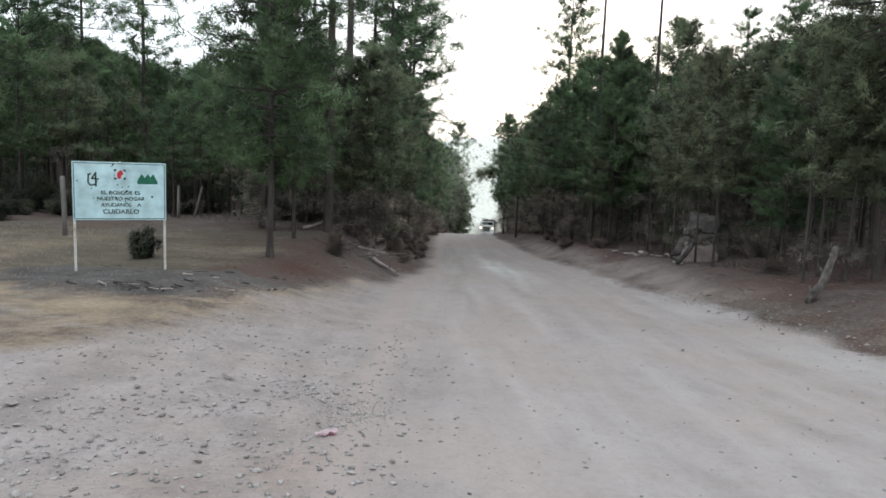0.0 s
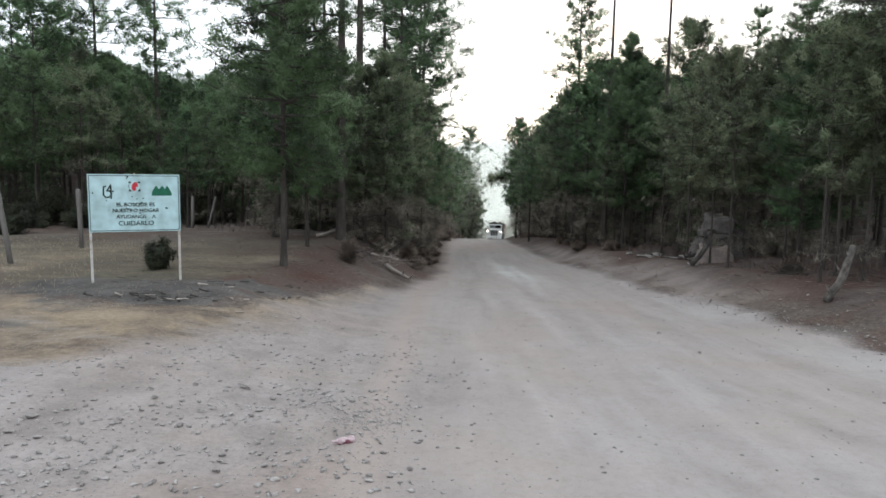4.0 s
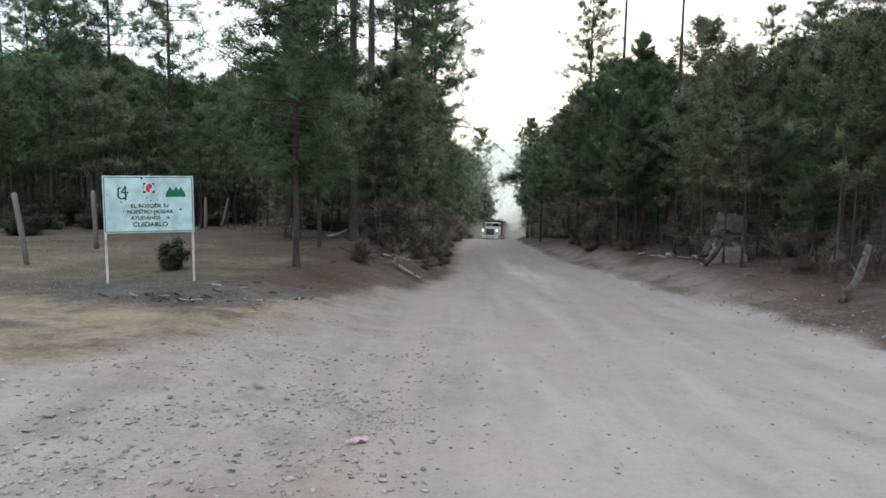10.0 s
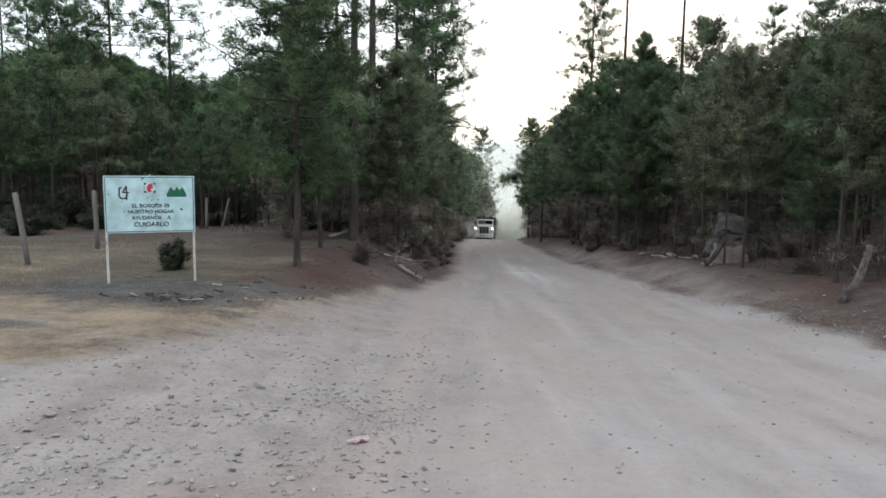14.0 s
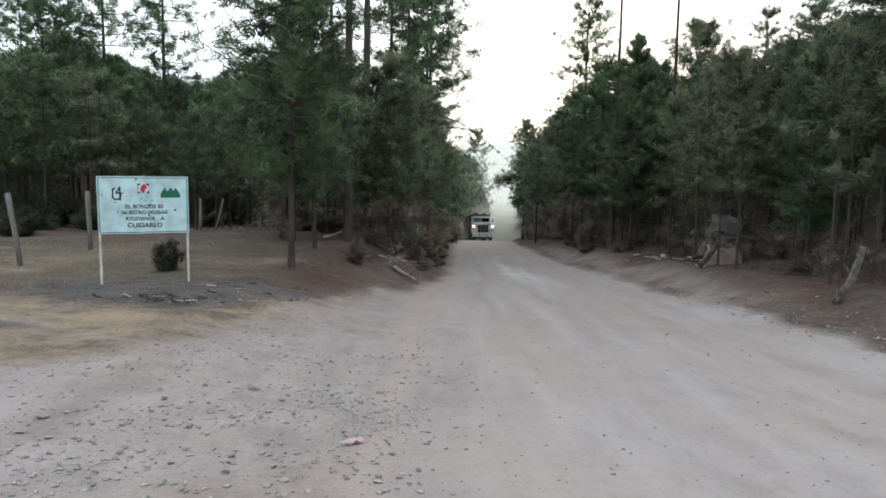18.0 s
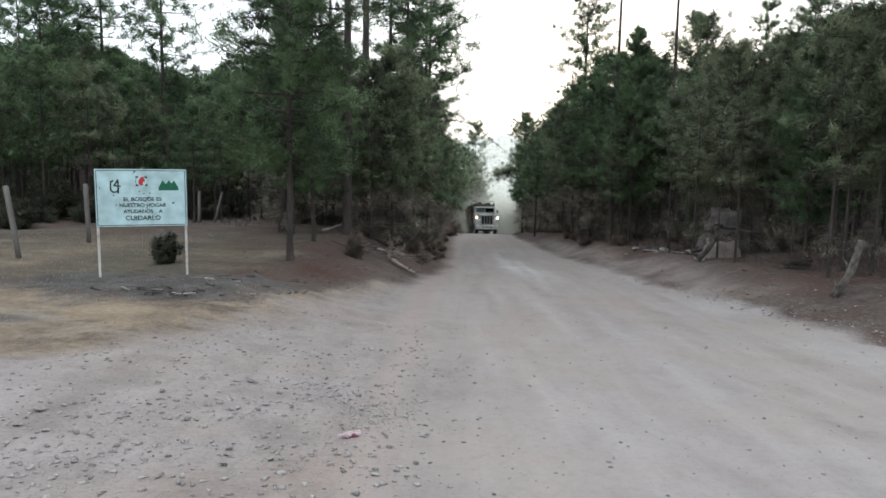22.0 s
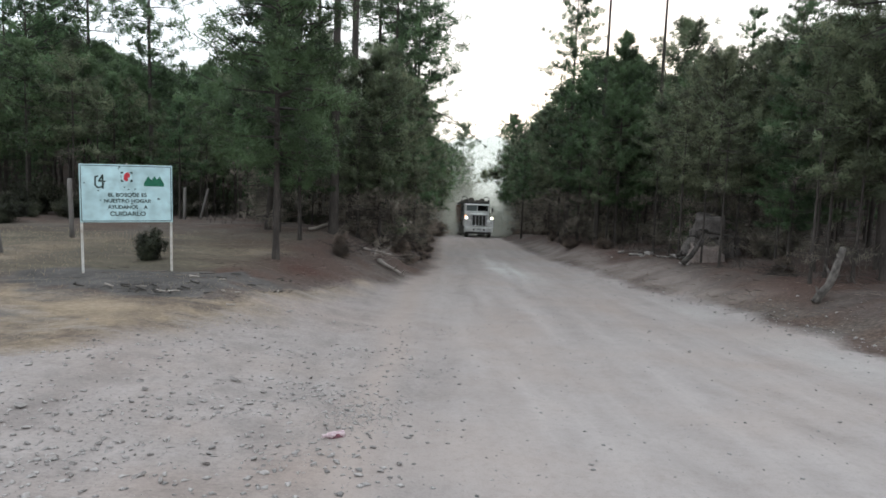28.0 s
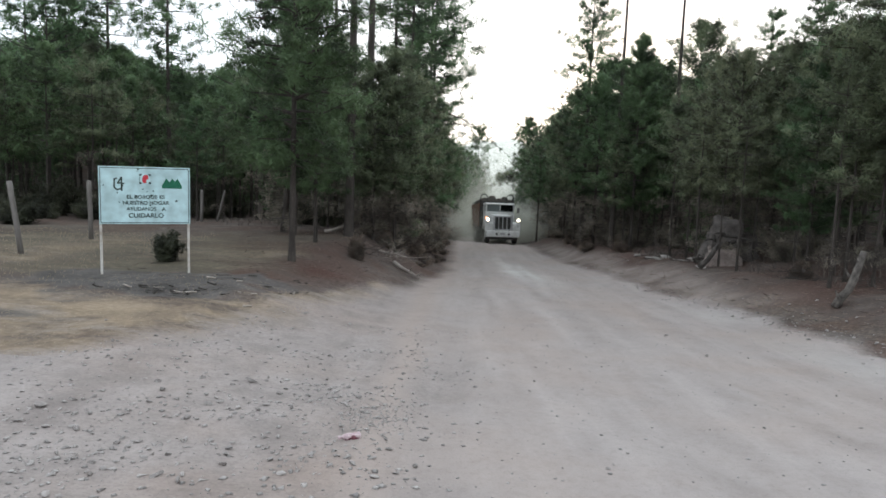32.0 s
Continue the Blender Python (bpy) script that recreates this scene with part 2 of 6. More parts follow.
def needle_material(name, c1, c2, c3):
    """Pine needles: each spray its own shade, each tree its own cast, some light let through."""
    m = bpy.data.materials.new(name)
    m.use_nodes = True
    t = m.node_tree
    n, k = t.nodes, t.links
    b = n["Principled BSDF"]
    b.inputs["Roughness"].default_value, b.inputs["Specular IOR Level"].default_value = 0.55, 0.25
    geo, oi = n.new("ShaderNodeNewGeometry"), n.new("ShaderNodeObjectInfo")
    x, y = n.new("ShaderNodeMix"), n.new("ShaderNodeMix")
    x.data_type = y.data_type = "RGBA"
    x.inputs[6].default_value, x.inputs[7].default_value, y.inputs[7].default_value = (*c1, 1), (*c2, 1), (*c3, 1)
    k.new(geo.outputs["Random Per Island"], x.inputs[0])
    mu = n.new("ShaderNodeMath")
    mu.operation = "MULTIPLY"
    mu.inputs[1].default_value = 0.45
    k.new(oi.outputs["Random"], mu.inputs[0])
    k.new(mu.outputs[0], y.inputs[0])
    k.new(x.outputs[2], y.inputs[6])
    # clump-sized noise paints light tufts and shaded gaps into the needle colour
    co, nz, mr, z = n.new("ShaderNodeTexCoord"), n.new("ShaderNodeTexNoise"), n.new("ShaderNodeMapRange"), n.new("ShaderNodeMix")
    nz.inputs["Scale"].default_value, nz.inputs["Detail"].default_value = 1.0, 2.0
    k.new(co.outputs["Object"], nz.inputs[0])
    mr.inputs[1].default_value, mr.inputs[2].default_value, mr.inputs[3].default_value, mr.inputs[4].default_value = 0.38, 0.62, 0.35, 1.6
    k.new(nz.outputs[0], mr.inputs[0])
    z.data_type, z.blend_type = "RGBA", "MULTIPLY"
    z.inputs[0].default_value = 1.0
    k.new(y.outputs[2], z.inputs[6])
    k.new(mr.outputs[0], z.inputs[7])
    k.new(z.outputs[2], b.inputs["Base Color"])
    tr, mx = n.new("ShaderNodeBsdfTranslucent"), n.new("ShaderNodeMixShader")
    k.new(z.outputs[2], tr.inputs[0])
    mx.inputs[0].default_value = 0.4
    k.new(b.outputs[0], mx.inputs[1])
    k.new(tr.outputs[0], mx.inputs[2])
    k.new(mx.outputs[0], n["Material Output"].inputs[0])
    return m


def ground_material():
    m = bpy.data.materials.new("ground")
    m.use_nodes = True
    t = m.node_tree
    n, k = t.nodes, t.links
    b = n["Principled BSDF"]
    b.inputs["Roughness"].default_value, b.inputs["Specular IOR Level"].default_value = 0.95, 0.15
    co = n.new("ShaderNodeTexCoord")

    def tex(scale, detail=5, stretch=None, rough=0.6):
        x = n.new("ShaderNodeTexNoise")
        x.inputs["Scale"].default_value, x.inputs["Detail"].default_value, x.inputs["Roughness"].default_value = scale, detail, rough
        if stretch:
            mp = n.new("ShaderNodeMapping")
            mp.inputs["Scale"].default_value = stretch
            k.new(co.outputs["Object"], mp.inputs[0])
            k.new(mp.outputs[0], x.inputs[0])
        else:
            k.new(co.outputs["Object"], x.inputs[0])
        return x.outputs[0]

    def ramp(src, stops):
        x = n.new("ShaderNodeValToRGB")
        e = x.color_ramp.elements
        while len(e) < len(stops):
            e.new(0.5)
        for i, (p, c) in enumerate(stops):
            e[i].position, e[i].color = p, (*c, 1)
        k.new(src, x.inputs[0])
        return x.outputs[0]

    def mix(f, a, c, blend="MIX"):
        x = n.new("ShaderNodeMix")
        x.data_type, x.blend_type = "RGBA", blend
        for v, i in ((f, 0), (a, 6), (c, 7)):
            if isinstance(v, (int, float)):
                x.inputs[i].default_value = v
            elif isinstance(v, tuple):
                x.inputs[i].default_value = (*v, 1)
            else:
                k.new(v, x.inputs[i])
        return x.outputs[2]

    def attr(name):
        a = n.new("ShaderNodeAttribute")
        a.attribute_name = name
        return a.outputs["Fac"]

    big, mid, fine, grit = tex(0.35), tex(1.7), tex(14), tex(70, 3)
    streak = tex(1.0, 4, (2.2, 0.12, 1))
    dust = ramp(streak, [(0.3, ROAD_A), (0.5, ROAD_B), (0.7, ROAD_C)])
    dust = mix(ramp(big, [(0.45, (0, 0, 0)), (0.7, (0.6, 0.6, 0.6))]), dust, ROAD_RED)
    dust = mix(attr("red"), dust, ROAD_RED)
    dust = mix(attr("track"), dust, ROAD_WARM)
    dust = mix(attr("pale"), dust, ROAD_PALE)
    dust = mix(attr("lane"), dust, ROAD_DARK)
    dust = mix(0.3, dust, ramp(fine, [(0.3, (0.72, 0.70, 0.69)), (0.5, (1, 1, 1)), (0.75, (1.1, 1.1, 1.1))]), "MULTIPLY")
    blot = tex(2.6, 6, (1.0, 0.55, 1), 0.7)
    dust = mix(0.35, dust, ramp(blot, [(0.32, (0.72, 0.715, 0.72)), (0.5, (1, 1, 1)), (0.66, (1.12, 1.11, 1.1))]), "MULTIPLY")
    dust = mix(0.3, dust, ramp(grit, [(0.32, (0.55, 0.54, 0.53)), (0.48, (1, 1, 1))]), "MULTIPLY")
    litter = ramp(mid, [(0.3, LITTER_A), (0.55, LITTER_B), (0.75, LITTER_C)])
    litter = mix(ramp(tex(0.5, 4, None, 0.65), [(0.44, (0, 0, 0)), (0.58, (0.75, 0.75, 0.75))]), litter, LITTER_RED)
    litter = mix(attr("meadow"), litter, ramp(tex(1.1, 5, (0.5, 1, 1), 0.65), [(0.35, (0.070, 0.060, 0.047)), (0.5, (0.101, 0.087, 0.064)), (0.68, (0.152, 0.130, 0.092))]))
    litter = mix(0.8, litter, ramp(fine, [(0.3, (0.68, 0.68, 0.68)), (0.5, (1, 1, 1)), (0.7, (1.3, 1.25, 1.2))]), "MULTIPLY")
    litter = mix(attr("duff"), litter, ramp(fine, [(0.3, (0.044, 0.024, 0.019)), (0.6, (0.092, 0.050, 0.040))]))
    litter = mix(attr("bare"), litter, ramp(mid, [(0.3, (0.165, 0.137, 0.124)), (0.6, (0.235, 0.197, 0.18))]))
    straw = ramp(mid, [(0.3, STRAW_A), (0.55, STRAW_B), (0.75, STRAW_C)])
    straw = mix(ramp(tex(0.9, 6, (0.6, 1, 1), 0.7), [(0.46, (0, 0, 0)), (0.62, (0.8, 0.8, 0.8))]), straw, litter)
    straw = mix(ramp(tex(1.3, 6, (0.5, 1, 1), 0.7), [(0.52, (0, 0, 0)), (0.66, (0.8, 0.8, 0.8))]), straw, (0.25, 0.212, 0.183))
    straw = mix(0.6, straw, ramp(fine, [(0.3, (0.6, 0.6, 0.6)), (0.6, (1.1, 1.1, 1.1))]), "MULTIPLY")

    def edge(name, lo=0.35, hi=0.65):
        add = n.new("ShaderNodeMath")
        add.operation = "MULTIPLY_ADD"
        k.new(fine, add.inputs[0])
        add.inputs[1].default_value = 0.5
        k.new(attr(name), add.inputs[2])
        mr = n.new("ShaderNodeMapRange")
        mr.inputs[1].default_value, mr.inputs[2].default_value = lo + 0.25, hi + 0.25
        k.new(add.outputs[0], mr.inputs[0])
        return mr.outputs[0]

    ash = mix(0.6, ramp(mid, [(0.35, ASH_A), (0.65, ASH_B)]), ramp(fine, [(0.3, (0.6, 0.6, 0.6)), (0.6, (1.1, 1.1, 1.1))]), "MULTIPLY")
    col = mix(edge("ash", 0.3, 0.75), mix(edge("straw", 0.25, 0.75), litter, straw), ash)
    stony = mix(0.7, dust, ramp(tex(2.2, 6, (0.8, 0.7, 1), 0.7), [(0.35, (0.62, 0.61, 0.605)), (0.5, (0.80, 0.79, 0.785)), (0.66, (0.92, 0.915, 0.91))]), "MULTIPLY")
    stony = mix(0.4, stony, ramp(tex(26, 4, None, 0.75), [(0.36, (0.6, 0.59, 0.58)), (0.5, (1, 1, 1)), (0.68, (1.12, 1.1, 1.09))]), "MULTIPLY")
    col = mix(edge("road", 0.05, 0.9), col, mix(edge("apron", 0.1, 0.9), dust, stony))
    k.new(col, b.inputs["Base Color"])
    hgt = n.new("ShaderNodeMath")
    hgt.operation = "MULTIPLY_ADD"
    k.new(grit, hgt.inputs[0])
    hgt.inputs[1].default_value = 0.35
    k.new(fine, hgt.inputs[2])
    bp = n.new("ShaderNodeBump")
    bp.inputs["Strength"].default_value, bp.inputs["Distance"].default_value = 0.25, 0.03
    k.new(hgt.outputs[0], bp.inputs["Height"])
    k.new(bp.outputs[0], b.inputs["Normal"])
    return m


ROAD_A, ROAD_B, ROAD_C, ROAD_RED = (0.278, 0.245, 0.234), (0.306, 0.271, 0.259), (0.338, 0.301, 0.289), (0.298, 0.241, 0.214)
ROAD_PALE, ROAD_WARM, ROAD_DARK = (0.47, 0.445, 0.43), (0.290, 0.243, 0.222), (0.232, 0.205, 0.196)
LITTER_A, LITTER_B, LITTER_C = (0.068, 0.055, 0.049), (0.100, 0.083, 0.075), (0.148, 0.126, 0.114)
LITTER_RED = (0.085, 0.055, 0.045)
ASH_A, ASH_B = (0.064, 0.058, 0.055), (0.117, 0.105, 0.099)
STRAW_A, STRAW_B, STRAW_C = (0.15, 0.117, 0.090), (0.238, 0.183, 0.130), (0.29, 0.229, 0.168)

M_GROUND = ground_material()
M_BARK = material("pine_bark", (0.042, 0.035, 0.031), (0.076, 0.064, 0.057), 9, 0.95, bump=0.8, fine=30, stretch=(1, 1, 0.3))
M_TWIG = material("dead_twig", (0.065, 0.055, 0.05), (0.04, 0.034, 0.031), 9, 0.95)
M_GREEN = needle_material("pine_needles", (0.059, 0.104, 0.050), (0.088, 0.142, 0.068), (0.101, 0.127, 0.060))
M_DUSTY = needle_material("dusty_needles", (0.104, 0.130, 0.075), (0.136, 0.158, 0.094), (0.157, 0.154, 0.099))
M_DRY = needle_material("dry_brush", (0.15, 0.113, 0.092), (0.20, 0.155, 0.128), (0.17, 0.138, 0.108))
M_DEADNEEDLE = needle_material("dead_needles", (0.195, 0.167, 0.138), (0.24, 0.208, 0.172), (0.205, 0.19, 0.146))
M_SHRUB = needle_material("shrub_leaves", (0.034, 0.040, 0.026), (0.066, 0.068, 0.042), (0.06, 0.055, 0.036))
M_STONE = material("stone", (0.35, 0.318, 0.304), (0.245, 0.221, 0.211), 5, 0.95, bump=0.5, fine=40, spread=0.6, c3=(0.19, 0.17, 0.161))
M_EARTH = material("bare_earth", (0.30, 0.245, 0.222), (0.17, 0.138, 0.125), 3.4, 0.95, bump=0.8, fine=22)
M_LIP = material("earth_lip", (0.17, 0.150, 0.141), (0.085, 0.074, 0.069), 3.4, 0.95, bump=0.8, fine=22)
M_PALEROCK = material("pale_rock", (0.36, 0.33, 0.31), (0.17, 0.15, 0.14), 4, 0.95, bump=0.6, fine=25)
M_POST = material("weathered_post", (0.27, 0.25, 0.238), (0.12, 0.108, 0.10), 5, 0.95, bump=0.7, fine=40, stretch=(1, 1, 0.2), spread=0.4)
M_LOG = material("bleached_log", (0.36, 0.315, 0.285), (0.16, 0.135, 0.118), 5, 0.95, bump=0.7, fine=30, stretch=(0.3, 1, 1), spread=0.4)
M_SNAG = material("mottled_snag", (0.17, 0.15, 0.136), (0.045, 0.039, 0.035), 13, 0.95, bump=0.7, fine=24, stretch=(0.5, 1, 1))
M_PALESTICK = material("pale_stick", (0.42, 0.37, 0.33), (0.26, 0.22, 0.19), 8, 0.95, fine=40)
M_CHAR = material("charred_stick", (0.03, 0.026, 0.024), (0.085, 0.074, 0.067), 8, 0.95, bump=0.5, fine=40)
M_WHITE = material("white_enamel", (0.485, 0.655, 0.68), (0.435, 0.595, 0.62), 1.5, 0.5, fine=4, spec=0.4)
M_LEG = material("painted_steel_leg", (0.62, 0.60, 0.57), (0.42, 0.36, 0.31), 6, 0.6, fine=30)
M_INK = material("black_green_paint", (0.02, 0.035, 0.03), (0.04, 0.06, 0.05), 20, 0.6)
M_GREENPAINT = material("green_paint", (0.012, 0.11, 0.062), (0.02, 0.14, 0.08), 14, 0.6)
M_REDPAINT = material("red_paint", (0.55, 0.03, 0.05), (0.45, 0.05, 0.06), 14, 0.6)

# ---- ground ----
def axis(spans):
    out = []
    for a, b, s in spans:
        out += list(np.arange(a, b, s))
    return np.array(out + [spans[-1][1]])


def build_ground():
    xs = axis([(-1500, -300, 120), (-300, -60, 20), (-60, -20, 2.5), (-20, -9, 0.5), (-9, -5, 0.13), (-5, 5.5, 0.055), (5.5, 9, 0.13), (9, 20, 0.5), (20, 60, 2.5), (60, 300, 20), (300, 1500, 120)])
    ys = axis([(-1500, -200, 130), (-200, -20, 15), (-20, 1, 1.5), (1, 3, 0.13), (3, 8.5, 0.05), (8.5, 15, 0.11), (15, 30, 0.3), (30, 90, 0.7), (90, 200, 3), (200, 500, 30), (500, 2000, 150)])
    X, Y = np.meshgrid(xs, ys)
    Z = height(X, Y)
    nx, ny = len(xs), len(ys)
    i = np.arange(nx * ny).reshape(ny, nx)
    faces = np.stack([i[:-1, :-1], i[:-1, 1:], i[1:, 1:], i[1:, :-1]], -1).reshape(-1, 4)
    me = np_mesh("ground", np.stack([X, Y, Z], -1).reshape(-1, 3), faces)
    road = road_share(X, Y)
    straw = smooth(-0.4, 0.5, -X - 1.6 + 0.6 * vnoise(X, Y, 1.5, 9)) * (1 - smooth(8.4, 11.4, Y + 1.2 * vnoise(X, Y, 1.8, 8) + 0.5 * vnoise(X, Y, 0.5, 18) + 0.12 * X - 1.6 * (1 - smooth(2.4, 4.8, -X))))
    straw = np.maximum(straw, smooth(5.4, 6.6, -X + 0.5 * vnoise(X, Y, 0.9, 13)) * (1 - smooth(14.5, 18.5, Y)) * (0.38 + 0.4 * vnoise(X, Y, 1.3, 12)))
    straw = np.maximum(straw, (0.30 + 0.3 * vnoise(X, Y, 1.5, 15)) * smooth(2.6, 4.2, -X) * smooth(13.2, 14.2, Y) * (1 - smooth(17.5, 20.5, Y)))
    straw = np.maximum(straw, 0.25 * smooth(2, 4, -X) * smooth(16.5, 18, Y) * (1 - smooth(23, 26, Y)))
    straw = np.maximum(straw, 0.3 * (1 - smooth(20, 27, Y)) * smooth(0.1, 0.4, X - np.interp(Y, XR_Y, XR_X)) * (1 - smooth(0.9, 1.8, X - np.interp(Y, XR_Y, XR_X) + 0.5 * vnoise(X, Y, 1.2, 14))))
    # dry grass fringe along the apron, and grass at the meadow's foot
    fringe = np.interp(Y, [7.5, 9, 10, 11.4, 12.7, 16.5, 18], [-4.6, -3.6, -3.1, -2.75, -2.3, -1.75, -1.4])
    straw = np.maximum(straw, (1.05 + 0.3 * vnoise(X, Y, 0.8, 16)) * np.exp(-((X - fringe + 0.25 * vnoise(X, Y, 0.9, 17)) / np.interp(Y, [8, 12, 18], [0.75, 0.42, 0.3])) ** 2) * smooth(7.5, 8.5, Y) * (1 - smooth(15.5, 18, Y)))
    straw = np.maximum(straw, (0.5 + 0.35 * vnoise(X, Y, 1.1, 19)) * np.exp(-((X + 8.6) / 2.0) ** 2 - ((Y - 13.6) / 1.5) ** 2))
    ash = 1 - smooth(0.72, 1.12, np.hypot((X + 5.4) / 2.3, (Y - 11.75) / 1.65) + 0.28 * vnoise(X, Y, 0.9, 31) + 0.12 * vnoise(X, Y, 0.3, 32))
    ash = np.maximum(ash, 0.62 - smooth(0.5, 1.2, np.hypot((X + 5.7) / 0.95, (Y - 8.4) / 0.42) + 0.3 * vnoise(X, Y, 0.6, 33)))
    meadow = smooth(3.2, 4.6, -X + 0.6 * vnoise(X, Y, 1.2, 36)) * smooth(11.5, 13, Y) * (1 - smooth(16.5, 23, Y)) * (0.85 + 0.25 * vnoise(X, Y, 1.7, 37))
    # bare trodden earth along the foot of the far bank
    off = X - np.interp(Y, XR_Y, XR_X)
    bare = np.exp(-((off - 0.75 - 0.5 * vnoise(X, Y, 2.1, 34)) / 0.6) ** 2 + 0.5 * vnoise(X, Y, 0.7, 35)).clip(0, 1) * smooth(14, 17.5, Y) * (1 - smooth(34, 46, Y))
    apron = smooth(-0.5, 0.9, -X + 0.35 * vnoise(X, Y, 1.7, 51)) * (1 - 0.5 * smooth(11, 20, Y))
    wav = 0.12 * vnoise(Y, 0 * Y, 2.2, 61) + 0.05 * vnoise(X, Y, 0.5, 62)
    track = np.exp(-((X - np.interp(Y, [3, 5, 8, 11, 16, 24], [-0.50, -0.58, -0.68, -0.82, -0.85, -0.55]) + wav) / np.interp(Y, [3, 7, 12, 16, 22], [0.12, 0.2, 0.34, 0.4, 0.45])) ** 2) * (1 - 0.3 * smooth(18, 26, Y))
    apron = apron * (1 - track)
    for lane, wide, deep in ((0.75, 0.24, 0.5), (2.35, 0.30, 0.55), (3.3, 0.2, 0.4), (4.5, 0.35, 0.45)):
        track = np.maximum(track, 0.5 * deep * np.exp(-((X - lane - 0.02 * (Y - 10) + 2 * wav) / wide) ** 2) * (0.6 + 0.6 * vnoise(X, Y, 3.1, 63)).clip(0, 1))
    pale = np.exp(-(((X - np.interp(Y, [16, 22, 29, 34], [2.6, 2.3, 1.6, 1.4])) / 0.55) ** 2 + ((Y - 25) / 4.2) ** 2) + 0.5 * vnoise(X, Y, 1.3, 64))
    pale = np.clip(pale + 0.28 * np.exp(-((X - 5.3) / 0.5) ** 2) * (1 - smooth(20, 30, Y)) * (0.6 + 0.8 * vnoise(X, Y, 1.8, 65)), 0, 1)
    # dark reddish duff under the trees' drip line
    duff = np.zeros_like(X)
    for cx, cy, rx, ry, k in ((-3.3, 15.3, 1.7, 1.2, 0.45), (-3.95, 12.9, 0.55, 1.0, 0.8), (-3.1, 14.7, 0.6, 0.9, 1.0), (-1.5, 21.5, 1.0, 2.5, 0.5), (-1.5, 30.0, 1.0, 8.0, 0.5), (-4.6, 17.5, 1.5, 1.5, 0.5), (6.2, 32.0, 1.3, 9.0, 0.7), (9.2, 17.0, 1.8, 4.0, 0.6), (8.6, 23.5, 1.6, 3.5, 0.6)):
        duff = np.maximum(duff, k * np.exp(-((X - cx) / rx) ** 2 - ((Y - cy) / ry) ** 2 + 0.9 * vnoise(X, Y, 0.9, 68)).clip(0, 1))
    # wheel lanes that swing off the road towards the apron
    lane = np.zeros_like(X)
    for off, k in ((0.0, 0.55), (0.55, 0.35), (1.65, 0.5), (2.2, 0.3), (3.3, 0.35)):
        mid = np.interp(Y, [2, 4.2, 7.3, 11, 18, 30], [2.5, 1.9, 1.05, 0.55, 0.5, 0.6]) + off * np.interp(Y, [2, 10, 30], [1.25, 1.0, 0.8])
        lane = np.maximum(lane, k * np.exp(-((X - mid + 1.5 * wav) / 0.17) ** 2) * (0.65 + 0.5 * vnoise(X, Y, 1.9, 67)).clip(0, 1))
    red = np.zeros_like(X)
    for cx, cy, rx, ry, k in ((-0.85, 4.3, 0.5, 0.55, 0.8), (-1.6, 3.9, 0.5, 0.35, 0.6), (1.0, 11.5, 0.6, 3.2, 0.55), (-1.9, 5.0, 0.3, 0.25, 0.4), (3.4, 15.0, 0.5, 4.0, 0.35), (-0.75, 30.0, 0.5, 6.0, 0.8), (1.8, 46.0, 3.0, 9.0, 0.6)):
        red = np.maximum(red, k * np.exp(-((X - cx) / rx) ** 2 - ((Y - cy) / ry) ** 2 + 0.6 * vnoise(X, Y, 0.6, 66)).clip(0, 1))
    for name, a in (("road", road), ("straw", straw), ("ash", ash), ("apron", apron), ("track", track), ("pale", pale), ("red", red), ("lane", lane), ("duff", duff), ("bare", bare), ("meadow", meadow)):
        at = me.attributes.new(name, "FLOAT", "POINT")
        at.data.foreach_set("value", a.astype(np.float32).ravel())
    ob = link_mesh("ground", me, M_GROUND, smooth_shade=True)
    tagged(ob, "pale rutted dirt road between needle litter and dry grass", "ground", kind="structure")


build_ground()


def gz(x, y):
    return float(height(x, y))


# ---- pines ----
def sprays(pos, way, size, blades, width, seed, spread=1.25):
    """Needle sprays: blades that fan out round each tip into a soft clump, laid like its outer surface. Corners, faces, normals."""
    r = np.random.default_rng(seed)
    n = len(pos)
    w0 = way / (np.linalg.norm(way, axis=-1, keepdims=True) + 1e-9)
    off = r.normal(0, 0.36, (n, blades, 3))
    out = off / (np.linalg.norm(off, axis=-1, keepdims=True) + 1e-9)
    nrm = out * 0.75 + w0[:, None, :] * 0.45 + np.array([0, 0, 0.35])
    nrm /= np.linalg.norm(nrm, axis=-1, keepdims=True) + 1e-9
    d = w0[:, None, :] * 0.5 + r.normal(0, 1, (n, blades, 3)) * spread * 0.6
    d -= nrm * (d * nrm).sum(-1, keepdims=True) * 0.65
    d /= np.linalg.norm(d, axis=-1, keepdims=True) + 1e-9
    p = pos[:, None, :] + off * size[:, None, None]
    side = np.cross(d, nrm + r.normal(0, 0.22, (n, blades, 3)))
    side /= np.linalg.norm(side, axis=-1, keepdims=True) + 1e-9
    ln = size[:, None, None] * r.uniform(0.5, 1.1, (n, blades, 1))
    w = width * r.uniform(0.7, 1.3, (n, blades, 1))
    v = np.stack([p - side * w, p + side * w, p + d * ln], 2)
    turned = (np.cross(v[:, :, 1] - v[:, :, 0], v[:, :, 2] - v[:, :, 0]) * nrm).sum(-1) < 0
    v[turned] = v[turned][:, [1, 0, 2]]
    return v.reshape(-1, 3), np.arange(3 * n * blades).reshape(-1, 3), np.repeat(nrm.reshape(-1, 3), 3, 0)


def foliage_mesh(name, v, f, nrm):
    """A mesh of sprays, shaded clump by clump."""
    me = np_mesh(name, v, f)
    me.polygons.foreach_set("use_smooth", np.ones(len(f), bool))
    me.normals_split_custom_set_from_vertices(nrm.tolist())
    return me


